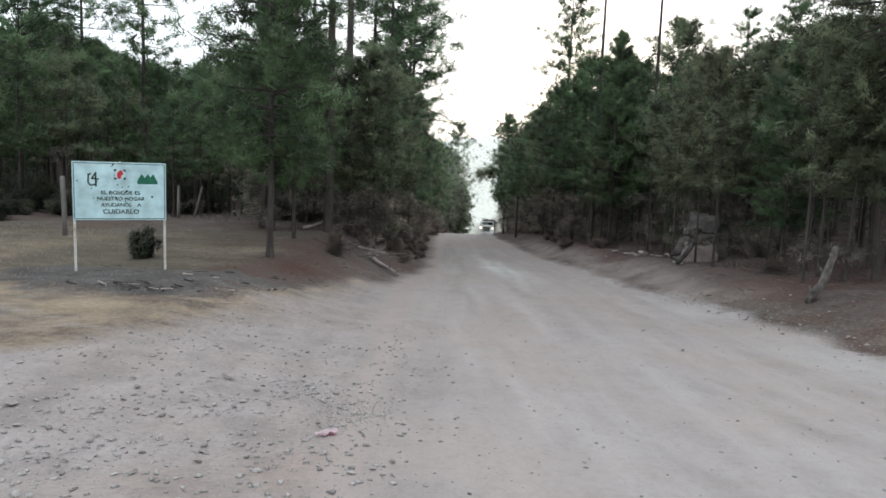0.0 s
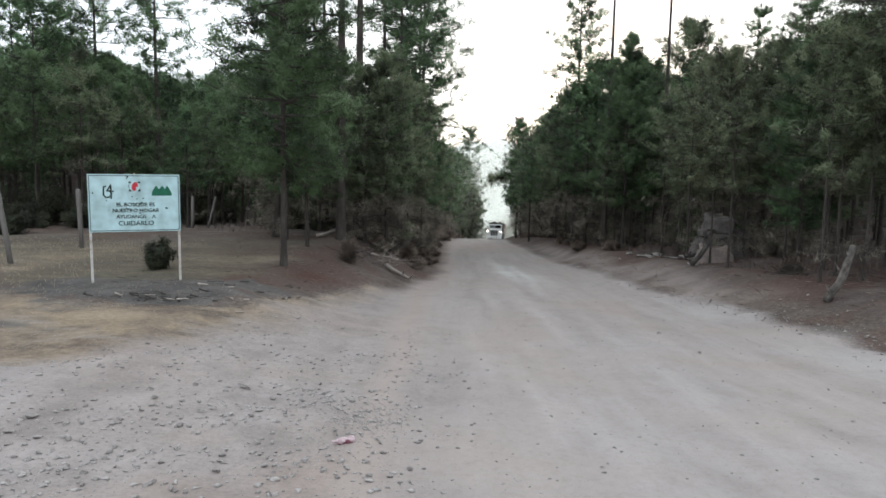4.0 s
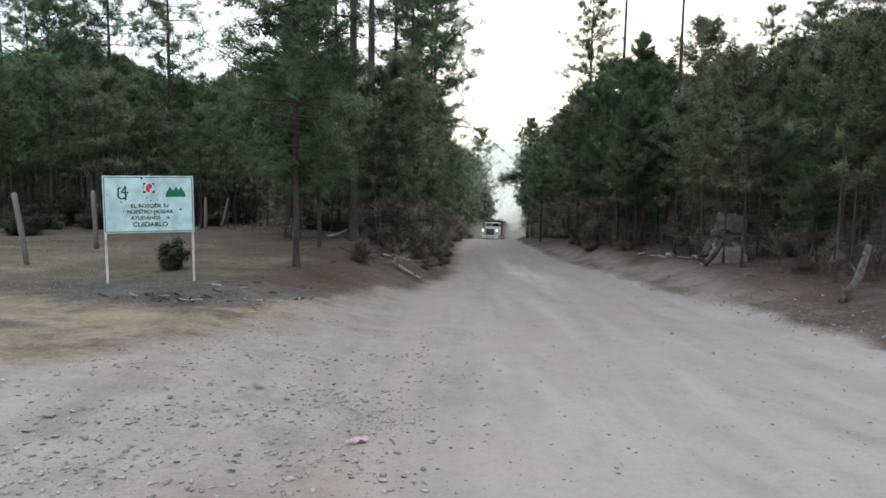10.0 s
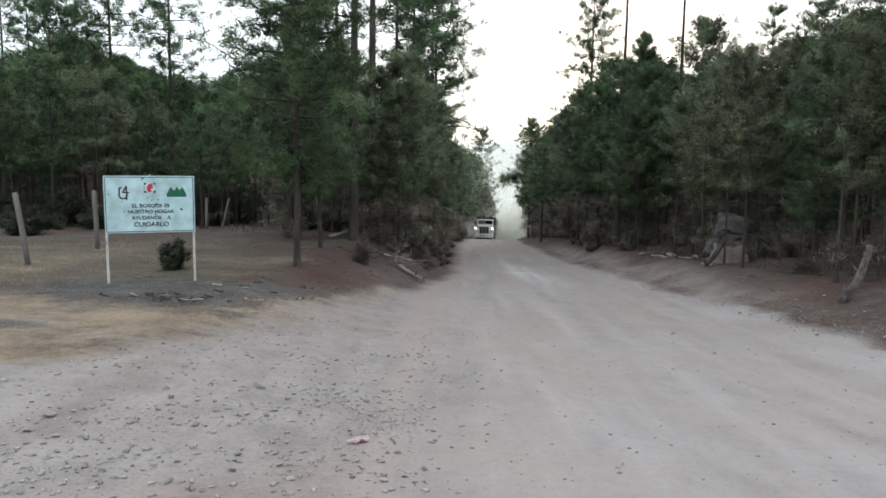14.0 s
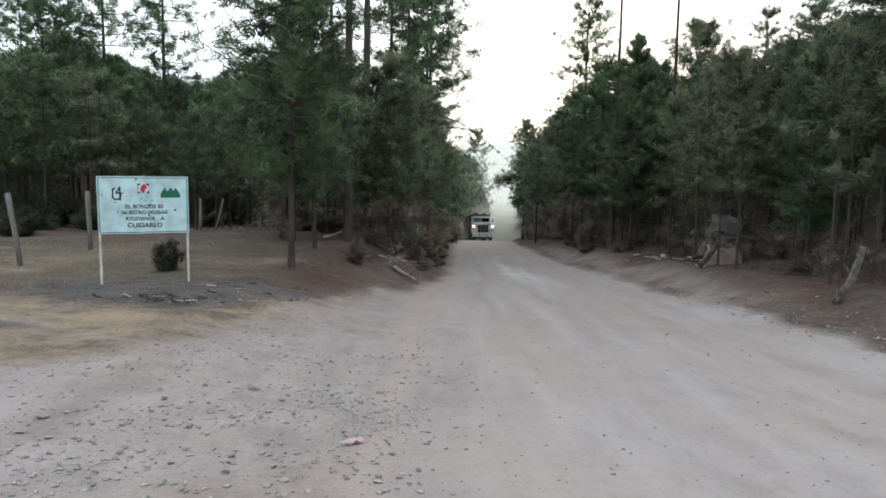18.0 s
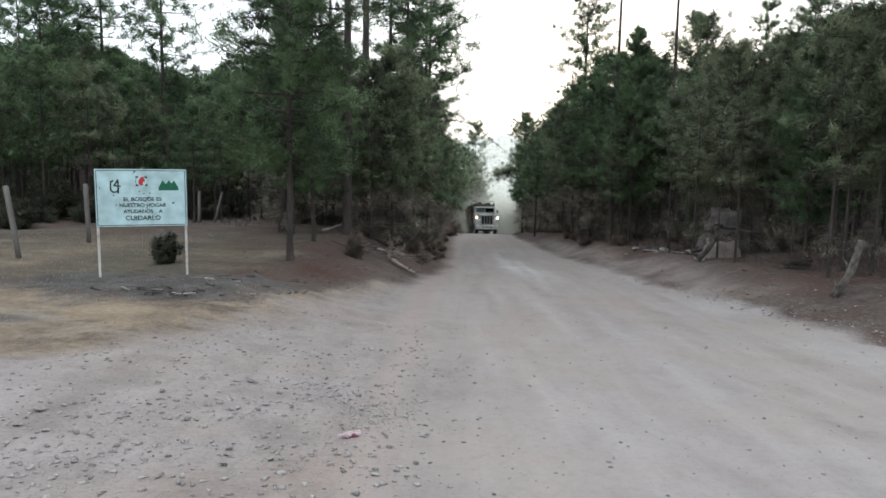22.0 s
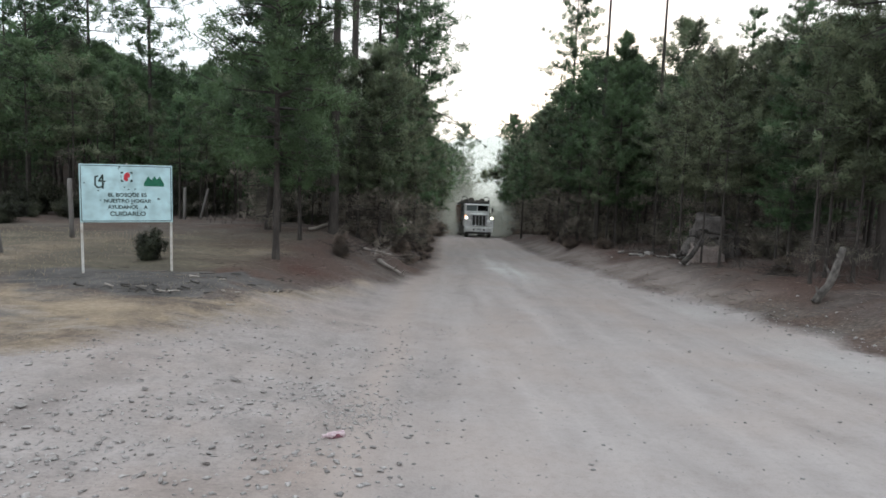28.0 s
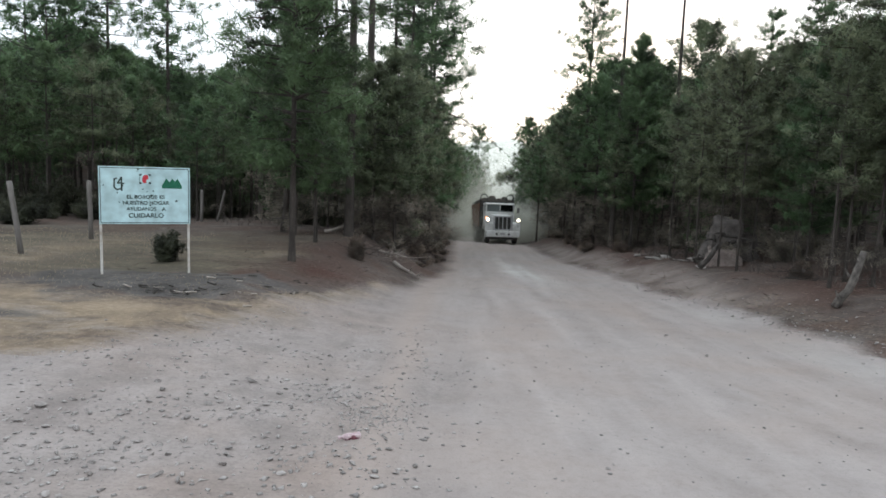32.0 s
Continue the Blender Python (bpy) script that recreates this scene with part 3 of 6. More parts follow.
def pine(seed, H, r0, cb, R, whorls, per, twigs, blades, width, needle_mat, shape="cone", spray=0.24, thin=1.0, dead=10, low=0, lowspray=8):
    """A pine at the origin: trunk, limbs, a crown of needle sprays and, with low, whorls of dusty dead limbs beneath it."""
    r = np.random.default_rng(seed)
    random.seed(seed)
    tree = new("pine_tree")
    bend = r.normal(0, 0.012 * H, 2)
    def axis_at(z):
        t = z / H
        return np.array([bend[0] * math.sin(t * 2.6), bend[1] * math.sin(t * 2.1 + 0.3) - bend[1] * math.sin(0.3), z])
    bm = bmesh.new()
    zs = [-0.35, 0.0, 0.12, 0.5] + [H * q for q in (0.15, 0.3, 0.45, 0.6, 0.75, 0.88, 1.0)]
    tube(bm, [axis_at(z) for z in zs], [r0 * (1.35 if z <= 0 else 1.2 if z < 0.2 else max(0.09, (1 - z / H) ** 0.75)) for z in zs], 9, wob=0.06)
    part("trunk", bm, M_BARK, tree, smooth_shade=True)
    bm = bmesh.new()
    pos, way, inner, inway, lowpos, lowway = [], [], [], [], [], []
    def stick(p, q, ra, rb, mid=None):
        tube(bm, [p, mid, q] if mid is not None else [p, q], [ra, (ra + rb) / 2, rb] if mid is not None else [ra, rb], 3, caps=False)
    for w in range(whorls):
        t = (w + r.uniform(0.1, 0.9)) / whorls
        z = H * (cb + (0.985 - cb) * t)
        if shape == "cone":
            prof = (1 - t ** 2.2) ** 0.9 * min(1, 0.62 + t * 1.9)
        elif shape == "round":
            prof = max(0.15, math.sin(math.pi * (0.12 + 0.86 * t))) ** 0.8
        else:
            prof = 0.55 + 0.45 * math.sin(math.pi * t)
            prof *= (1.02 - t) ** 0.25
        a0 = r.uniform(0, 6.28)
        for b in range(per):
            if r.random() > thin:
                continue
            az = a0 + 6.283 * b / per + r.normal(0, 0.3)
            L = R * prof * r.uniform(0.55, 1.2) + 0.1
            up = radians(-6 + (30 if shape == "airy" else 42) * t + r.normal(0, 9))
            out = np.array([math.cos(az), math.sin(az), 0])
            p0 = axis_at(z)
            mid = p0 + out * L * 0.5 * math.cos(up) + np.array([0, 0, L * 0.5 * math.sin(up) - 0.04 * L])
            tip = p0 + out * L * math.cos(up) + np.array([0, 0, L * math.sin(up) + 0.10 * L])
            stick(p0, tip, 0.006 + 0.012 * L, 0.004, mid)
            for k in range(twigs):
                s = min(1.0, max(0.2, (0.42, 0.62, 0.82, 0.98)[k % 4] + r.normal(0, 0.06)))
                q = p0 + (mid - p0) * (s * 2) if s < 0.5 else mid + (tip - mid) * (s * 2 - 1)
                dv = out * 0.8 + r.normal(0, 0.55, 3) + np.array([0, 0, 0.3])
                dv /= np.linalg.norm(dv)
                e = q + dv * L * r.uniform(0.05, 0.19)
                pos += [e, q * 0.45 + e * 0.55]
                way += [dv, dv]
            pos.append(tip)
            way.append(out + np.array([0, 0, 0.5]))
            for s in (0.25, 0.5, 0.72):
                inner.append((p0 + (mid - p0) * (s * 2) if s < 0.5 else mid + (tip - mid) * (s * 2 - 1)) + r.normal(0, 0.07 * L, 3))
                inway.append(out + r.normal(0, 0.5, 3))
    big = [1.0] * len(pos)
    for z in np.linspace(0.94, 0.995, 5):
        for k in range(2):
            a = r.uniform(0, 6.28)
            d = np.array([math.cos(a), math.sin(a), 1.2])
            pos.append(axis_at(H * z) + d * (1.02 - z) * r.uniform(0.3, 3.2))
            way.append(d)
            big.append(0.7)
    for k in range(dead):
        z = H * r.uniform(0.06, max(0.1, cb + 0.12))
        az, L = r.uniform(0, 6.28), r.uniform(0.25, 0.75) * min(1.0, R * 0.6)
        p0 = axis_at(z)
        stick(p0, p0 + np.array([math.cos(az) * L, math.sin(az) * L, r.uniform(-0.25, 0.1) * L]), 0.012, 0.004)
    for w in range(low):
        z = H * (0.05 + (cb - 0.01) * (w + r.uniform(0.1, 0.9)) / low)
        for b in range(4):
            az = r.uniform(0, 6.28)
            L = R * r.uniform(0.35, 0.95) * min(1, 0.5 + z / (H * cb + 0.01))
            out = np.array([math.cos(az), math.sin(az), r.uniform(-0.28, 0.12)])
            p0 = axis_at(z)
            stick(p0, p0 + out * L, 0.012, 0.004)
            for s in (0.45, 0.7, 0.95):
                lowpos.append(p0 + out * L * s + r.normal(0, 0.09, 3))
                lowway.append(out + r.normal(0, 0.5, 3))
    tagged(part("branching", bm, M_TWIG, tree), kind="stuff")
    v, f, q = sprays(np.array(pos), np.array(way), r.uniform(0.75, 1.25, len(pos)) * spray * np.array(big), blades, width, seed)
    if blades > 6:
        vi, fi, qi = sprays(np.array(inner), np.array(inway), r.uniform(0.8, 1.3, len(inner)) * spray * 1.1, max(4, blades // 2), width * 1.9, seed + 1)
        v, f, q = np.concatenate([v, vi]), np.concatenate([f, fi + len(v)]), np.concatenate([q, qi])
    if low:
        vl, fl, ql = sprays(np.array(lowpos), np.array(lowway), r.uniform(0.7, 1.3, len(lowpos)) * spray * 1.15, lowspray, width * (0.7 if blades > 12 else 0.6), seed + 2)
        tagged(link_mesh("dead_foliage", foliage_mesh("dead_foliage", vl, fl, ql), M_DEADNEEDLE, tree, "dusty dead needles on the lower limbs"), kind="stuff")
    tagged(link_mesh("crown", foliage_mesh("crown", v, f, q), needle_mat, tree), kind="stuff")
    return tree


FOREST = []


def plant(proto, x, y, s, turn=None, lean=(0, 0), label="", used=set()):
    m = pose(x, y, gz(x, y) - 0.03, lean[0], lean[1], random.uniform(0, 360) if turn is None else turn)
    if proto.name in used:
        tree = copy_thing(proto, m)
    else:
        used.add(proto.name)
        tree = proto
        tree.matrix_basis = m
    tree.scale = (s, s, s)
    if label:
        tagged(tree, label)
    FOREST.append((x, y))
    return tree


def prototypes():
    p = {}
    p["near"] = [pine(91 + i, 8.5, 0.062, 0.19, 1.55, 25, 5, 8, 20, 0.0100, (M_GREEN, M_DUSTY)[i], ("cone", "round")[i], 0.145, 0.96, dead=10) for i in range(2)]
    p["young"] = [pine(11 + i, 8.5, 0.09 + 0.008 * i, 0.28, 2.1, 19, 5, 5, 18, 0.0155, M_GREEN if i % 2 == 0 else M_DUSTY, ("cone", "round")[i % 2], 0.21, low=11, lowspray=24) for i in range(4)]
    p["wood"] = [pine(31 + i, 8.5, 0.09, 0.36, 2.3, 12, 5, 4, 9, 0.025, M_GREEN, ("cone", "round", "round")[i], 0.27, dead=14) for i in range(3)]
    p["edge"] = [pine(171 + i, 8.5, 0.08, 0.30, 2.0, 17, 5, 5, 18, 0.0155, (M_DUSTY, M_GREEN)[i], ("round", "cone")[i], 0.20, dead=16, low=13, lowspray=28) for i in range(2)]
    p["bare"] = [pine(191 + i, 6.5, 0.05, 0.50, 1.2, 6, 4, 3, 18, 0.012, M_DUSTY, "round", 0.18, dead=14, low=2, lowspray=16) for i in range(3)]
    p["mid"] = [pine(211 + i, 8.5, 0.08, 0.26, 2.0, 15, 5, 4, 8, 0.036, (M_DUSTY, M_GREEN)[i], ("round", "cone")[i], 0.30, dead=8, low=9, lowspray=14) for i in range(2)]
    p["hazy"] = [pine(221, 13.0, 0.12, 0.52, 1.75, 13, 5, 4, 10, 0.034, M_DUSTY, "round", 0.28, 0.8, dead=8)]
    p["lone"] = [pine(231 + i, 8.5, 0.09, 0.06, 2.2, 17, 6, 4, 8, 0.065, M_DUSTY, ("round", "cone")[i], 0.42, dead=0) for i in range(2)]
    p["far"] = [pine(131 + i, 8.5, 0.09, 0.05, 2.3, 11, 5, 2, 5, 0.06, M_GREEN, ("cone", "round")[i], 0.5, dead=0) for i in range(2)]
    p["tall"] = [pine(51 + i, 15.0, 0.14, 0.40, 2.4, 24, 4, 5, 22, 0.0165, M_GREEN, "airy", 0.235, 0.74, dead=16) for i in range(3)]
    p["pole"] = [pine(71 + i, 17.0, 0.15 - 0.03 * i, 0.70, 1.6, 10, 4, 5, 18, 0.016, M_GREEN, "airy", 0.23, 0.8, dead=18) for i in range(2)]
    for key, label in (("near", "young pine with a full dusty green crown beside the road"), ("young", "young pine with a dense dark green crown to near the ground"), ("wood", "dark young pine standing close in the wood"),
                       ("edge", "young roadside pine with a dusty crown above bare twiggy limbs"), ("bare", "thin suppressed pine with dead twigs along its stem"),
                       ("tall", "tall pine with an airy crown high on a bare trunk"), ("pole", "very tall slender pine with a small high crown"), ("mid", "dusty roadside pine with dead lower limbs, down the road"),
                       ("hazy", "tall pine with a rounded crown far down the road"), ("lone", "dense green pine standing far off where the road drops")):
        for tree in p[key]:
            tagged(tree, label, "pine tree", "pines of the roadside forest")
    return p


SKY_A = [-34.1, -32.1, -30.7, -28.9, -27.3, -25.8, -23.4, -21.6, -19.9, -18.1, -12.5, -9.0, -6.3, -2.2, -1.0, 0.7, 4.8, 5.1, 6.4, 7.2, 9.3, 12.6, 14.8, 16.7, 17.8, 19.5, 21.5, 23.7, 24.9, 28.8]
SKY_E = [0.131, 0.15, 0.171, 0.167, 0.15, 0.145, 0.129, 0.118, 0.127, 0.129, 0.171, 0.174, 0.152, 0.077, 0.006, -0.025, -0.024, 0.055, 0.067, 0.101, 0.135, 0.172, 0.15, 0.112, 0.165, 0.153, 0.135, 0.133, 0.179, 0.199]


def skyline(x, y):
    """How high above the ground's zero the wood may stand there, so that the open sky of the clearing stays open."""
    return 1.6 + math.hypot(x, y) * float(np.interp(math.degrees(math.atan2(x, y)), SKY_A, SKY_E))


def side_limb(tree, a, b, seed, twigs, size=0.22, blades=18, width=0.013, mat=None, label="long side limb over the road"):
    """One long leafy limb that reaches out from a standing tree, from a to b."""
    r = np.random.default_rng(seed)
    a, b = np.array(a, float), np.array(b, float)
    L = np.linalg.norm(b - a)
    sag = lambda t: a + (b - a) * t + np.array([0, 0, 0.10 * L * math.sin(math.pi * t)])
    bm = bmesh.new()
    tube(bm, [sag(t) for t in (0, 0.25, 0.5, 0.75, 1)], [0.05, 0.04, 0.028, 0.016, 0.006], 6)
    tips, ways = [sag(1.0)], [b - a]
    for k in range(twigs):
        p = sag(r.uniform(0.3, 1.0))
        e = p + r.normal(0, 0.10 * L, 3) + (b - a) * 0.08
        tube(bm, [p, e], [0.012, 0.004], 3, caps=False)
        tips += [e, (p + e) / 2 + r.normal(0, 0.05, 3)]
        ways += [e - p, e - p]
    back = tree.matrix_basis.inverted()
    limb = part("side_limb", bm, M_BARK, tree, label)
    limb.matrix_parent_inverse = back
    v, f, q = sprays(np.array(tips), np.array(ways), r.uniform(0.7, 1.3, len(tips)) * size, blades, width, seed)
    leaves = link_mesh("needle_tuft", foliage_mesh("needle_tuft", v, f, q), mat or M_GREEN, tree)
    leaves.matrix_parent_inverse = back
    tagged(leaves, kind="stuff")


FAR = []


def far_wood():
    """The trees deep in the wood, too far to pick apart, as one object."""
    vs, fs, ms, base = [], [], [], 0
    for proto, m in FAR:
        a = np.array(m)
        for ch in proto.children:
            if ch.name.startswith("branching"):
                continue
            me = ch.data
            me.calc_loop_triangles()
            co = np.empty(len(me.vertices) * 3, np.float32)
            me.vertices.foreach_get("co", co)
            tri = np.empty(len(me.loop_triangles) * 3, np.int32)
            me.loop_triangles.foreach_get("vertices", tri)
            vs.append(co.reshape(-1, 3) @ a[:3, :3].T + a[:3, 3])
            fs.append(tri.reshape(-1, 3) + base)
            ms.append(np.full(len(tri) // 3, 1 if ch.name.startswith("trunk") else 0, np.int32))
            base += len(co) // 3
    me = np_mesh("far_wood", np.concatenate(vs), np.concatenate(fs))
    me.materials.append(M_GREEN)
    me.materials.append(M_BARK)
    me.polygons.foreach_set("material_index", np.concatenate(ms))
    tagged(new("far_wood", me), "dark dense pines deep in the wood", "woods", kind="stuff")


def forest():
    p = prototypes()
    random.seed(5)
    standing = {}
    # pines by the sign's meadow
    for kind, i, x, y, s, turn in (
            ("near", 0, -3.84, 15.5, 1.2, 20), ("edge", 0, -2.25, 22.6, 0.74, 230), ("edge", 0, -1.9, 27.0, 0.75, 320), ("edge", 1, -1.55, 30.5, 0.68, 77), ("young", 2, -2.7, 24.4, 0.66, 120), ("near", 0, -4.1, 19.2, 0.85, 80), ("pole", 0, -3.54, 21.4, 1.0, 200), ("pole", 0, -3.2, 23.0, 1.0, 30),
            ("young", 1, -2.9, 22.3, 0.64, 140), ("wood", 1, -2.6, 25.5, 0.64, 260), ("wood", 2, -2.6, 29.0, 0.7, 300), ("tall", 2, -1.9, 36.0, 1.0, 120),
            ("tall", 0, -3.4, 33.0, 1.0, 20), ("tall", 1, -2.55, 30.2, 0.92, 250), ("tall", 0, -2.4, 41.0, 1.1, 170), ("edge", 1, -2.0, 33.5, 0.8, 10), ("edge", 0, -1.9, 39.0, 0.8, 65), ("wood", 1, -2.0, 45.0, 0.85, 200), ("wood", 2, -2.1, 52.0, 0.9, 250),
            ("young", 2, -5.6, 21.5, 0.88, 60), ("tall", 1, -12.7, 30.0, 0.85, 15), ("tall", 2, -16.5, 32.0, 0.9, 75), ("tall", 0, -19.0, 33.0, 0.76, 160), ("wood", 1, -17.8, 29.5, 1.1, 40), ("tall", 0, 4.95, 48.0, 0.45, 200),
            ("pole", 1, -21.0, 33.0, 0.72, 220), ("pole", 0, -22.8, 34.0, 0.75, 10), ("young", 3, -6.6, 25.5, 0.74, 110), ("young", 1, -4.9, 26.5, 0.82, 190), ("pole", 1, -5.6, 30.5, 0.95, 0),
            ("tall", 1, 3.0, 172.0, 1.85, 0), ("wood", 1, 3.4, 160.0, 1.5, 0), ("wood", 2, 0.2, 155.0, 1.6, 0), ("wood", 0, -2.2, 60.0, 0.95, 0), ("wood", 1, -2.0, 68.0, 1.0, 0), ("wood", 2, -1.9, 77.0, 1.1, 40), ("wood", 1, -1.7, 86.0, 1.15, 80), ("wood", 2, -1.0, 96.0, 1.1, 120),
            ("mid", 0, -2.1, 57.0, 0.85, 15), ("mid", 1, -1.95, 64.5, 0.95, 70), ("mid", 0, -1.8, 73.0, 1.0, 130), ("mid", 1, -1.7, 81.0, 1.05, 200), ("mid", 0, -1.5, 90.5, 1.05, 260), ("mid", 1, -1.0, 101.0, 1.0, 310),
            ("mid", 0, 1.5, 148.0, 2.0, 40), ("lone", 0, 1.0, 116.0, 0.95, 20), ("lone", 1, 2.9, 121.0, 0.98, 100), ("lone", 0, 2.0, 118.5, 1.04, 250), ("lone", 0, -0.6, 111.0, 1.0, 150), ("wood", 1, -2.2, 116.0, 1.75, 10), ("wood", 2, -0.4, 126.0, 1.8, 210), ("wood", 0, -4.4, 108.0, 1.7, 60),
            ("mid", 0, 6.3, 69.0, 1.0, 33), ("mid", 1, 6.4, 61.0, 0.98, 140), ("edge", 0, 6.1, 55.5, 0.92, 280), ("edge", 1, 6.0, 49.5, 0.86, 95), ("edge", 0, 6.1, 43.0, 0.9, 185),
            # the far side of the road
            ("near", 0, 7.2, 30.5, 1.08, 0), ("edge", 1, 6.4, 35.0, 0.98, 50), ("young", 2, 8.05, 32.5, 0.92, 90), ("young", 0, 11.2, 31.0, 0.92, 140), ("edge", 0, 6.2, 40.0, 0.98, 100), ("edge", 1, 6.2, 46.0, 0.95, 150),
            ("young", 1, 6.2, 52.0, 0.95, 200), ("young", 1, 6.2, 58.0, 0.95, 250), ("mid", 1, 6.8, 65.0, 1.05, 20), ("mid", 0, 7.2, 73.0, 1.1, 60), ("mid", 1, 7.6, 81.0, 1.15, 90), ("tall", 0, 6.3, 38.0, 0.92, 40), ("pole", 1, 6.9, 33.0, 1.0, 90),
            ("pole", 1, 9.7, 33.0, 1.0, 0), ("pole", 0, 12.1, 29.5, 0.56, 10), ("tall", 1, 13.2, 27.8, 0.66, 220), ("young", 3, 9.3, 27.0, 0.84, 30), ("young", 1, 13.2, 41.0, 1.32, 30),
            ("young", 3, 8.6, 23.0, 0.78, 70), ("young", 1, 10.4, 24.0, 0.8, 130), ("near", 1, 10.7, 20.5, 0.72, 170), ("near", 0, 8.9, 18.4, 0.7, 210),
            ("near", 1, 10.6, 17.3, 1.2, 250), ("near", 1, 9.6, 15.4, 1.2, 290), ("tall", 0, 10.2, 14.2, 0.8, 330), ("near", 1, 11.9, 15.0, 1.3, 25),
            # the five wood pines in this line are unseen, added to shade bank and meadow
            ("wood", 0, 10.3, 11.0, 1.1, 20), ("wood", 1, 11.4, 8.6, 1.1, 50), ("wood", 2, -13.8, 13.2, 1.2, 90), ("wood", 0, -15.5, 16.8, 1.2, 130), ("wood", 1, -12.9, 10.0, 1.2, 10), ("tall", 2, 5.6, 66.0, 0.72, 75), ("hazy", 0, 6.5, 77.0, 0.98, 75)):
        standing[(x, y)] = plant(p[kind][i], x, y, s, turn)
    # the wood behind
    spots = [(-50, -8.5, 25, 80, 165), (8.5, 48, 15, 80, 150), (-40, -3.0, 60, 120, 20), (8, 45, 80, 125, 20)]
    for x0, x1, y0, y1, want in spots:
        got = 0
        for tries in range(3000):
            if got >= want:
                break
            x, y = random.uniform(x0, x1), y0 + (y1 - y0) * random.random() ** 1.75
            if x > 0 and x < np.interp(y, XR_Y, XR_X) + 3.2 or x < 0 and y > 60 and x > np.interp(y, XL_Y, XL_X) - 2.5:
                continue
            if abs(x / y) > 0.85 or any((x - a) ** 2 + (y - b) ** 2 < 1.95 ** 2 for a, b in FOREST):
                continue
            top = min(skyline(x, y) - random.uniform(-0.3, 0.8) - (0.5 if x < -6 else 0), gz(x, y) + random.uniform(8.5, 12.5))
            s = (top - gz(x, y)) / 8.6
            if s < 0.5:
                continue
            if y > 52:
                FAR.append((random.choice(p["far"]), pose(x, y, gz(x, y) - 0.03, 0, 0, random.uniform(0, 360)) @ Matrix.Diagonal((s, s, s, 1))))
                FOREST.append((x, y))
            else:
                plant(random.choice(p["wood"]), x, y, s)
            got += 1
    # thin stems crowded under the wood's edge
    for x0, x1, y0, y1, want in ((1.9, 11.0, 13.5, 44, 62), (-30, -9.5, 24, 38, 34), (-5.5, -0.9, 20.5, 44, 22)):
        got = 0
        for tries in range(3000):
            if got >= want:
                break
            y = random.uniform(y0, y1)
            x = random.uniform(x0, x1) + (float(np.interp(y, XR_Y, XR_X)) if x0 > 0 else float(np.interp(y, XL_Y, XL_X)) if x1 > -2 else 0)
            if abs(x / y) > 0.75 or any((x - a) ** 2 + (y - b) ** 2 < 0.5 for a, b in FOREST):
                continue
            if skyline(x, y) - gz(x, y) < 3.6:
                continue
            plant(random.choice(p["bare"]), x, y, min(random.uniform(0.55, 1.05), (skyline(x, y) - gz(x, y)) / 7.2))
            got += 1
    # saplings in the gloom beneath
    got = 0
    for tries in range(2000):
        if got >= 95:
            break
        side = random.random() < 0.45
        y = random.uniform(24, 60) if side else random.uniform(20, 70)
        x = random.uniform(-30, -9) if side else float(np.interp(y, XR_Y, XR_X)) + random.uniform(3.2, 22)
        if abs(x / y) > 0.8 or any((x - a) ** 2 + (y - b) ** 2 < 1.0 for a, b in FOREST):
            continue
        small = plant(random.choice(p["far"]), x, y, random.uniform(0.25, 0.42))
        small.name = "pine_sapling"
        tagged(small, "low pine sapling in the shade of the wood", "pine sapling", "saplings in the wood")
        got += 1
    far_wood()
    # limbs that hang out over the road
    side_limb(standing[(-1.9, 36.0)], (-1.9, 36.0, 4.6), (1.35, 35.4, 3.0), 301, 15, 0.15, 18, 0.012)
    side_limb(standing[(-1.9, 36.0)], (-1.9, 36.0, 3.7), (0.7, 35.0, 3.6), 302, 8, 0.15, 18, 0.012)
    side_limb(standing[(6.3, 69.0)], (6.3, 69.0, 1.3), (3.1, 67.5, 0.9), 303, 26, 0.36, 26, 0.03, M_DUSTY)
    side_limb(standing[(6.4, 61.0)], (6.4, 61.0, -0.2), (4.3, 60.0, -0.7), 304, 22, 0.34, 26, 0.03, M_GREEN)
    for k in range(11):
        az, z = radians(180 + (k * 67) % 220 - 110), gz(-3.84, 15.5) + 2.35 + 0.3 * k
        reach = random.uniform(1.1, 1.6)
        side_limb(standing[(-3.84, 15.5)], (-3.84, 15.5, z), (-3.84 + reach * math.sin(az), 15.5 + reach * math.cos(az), z + random.uniform(-0.35, 0.15)), 320 + k, 13, 0.15, 20, 0.010, None, "drooping leafy limb")
    # a pattern tree that was never planted goes
    for kind in p.values():
        for tree in kind:
            if tree.matrix_basis.translation.length < 0.01:
                for o in (*tree.children_recursive, tree):
                    bpy.data.objects.remove(o)


forest()


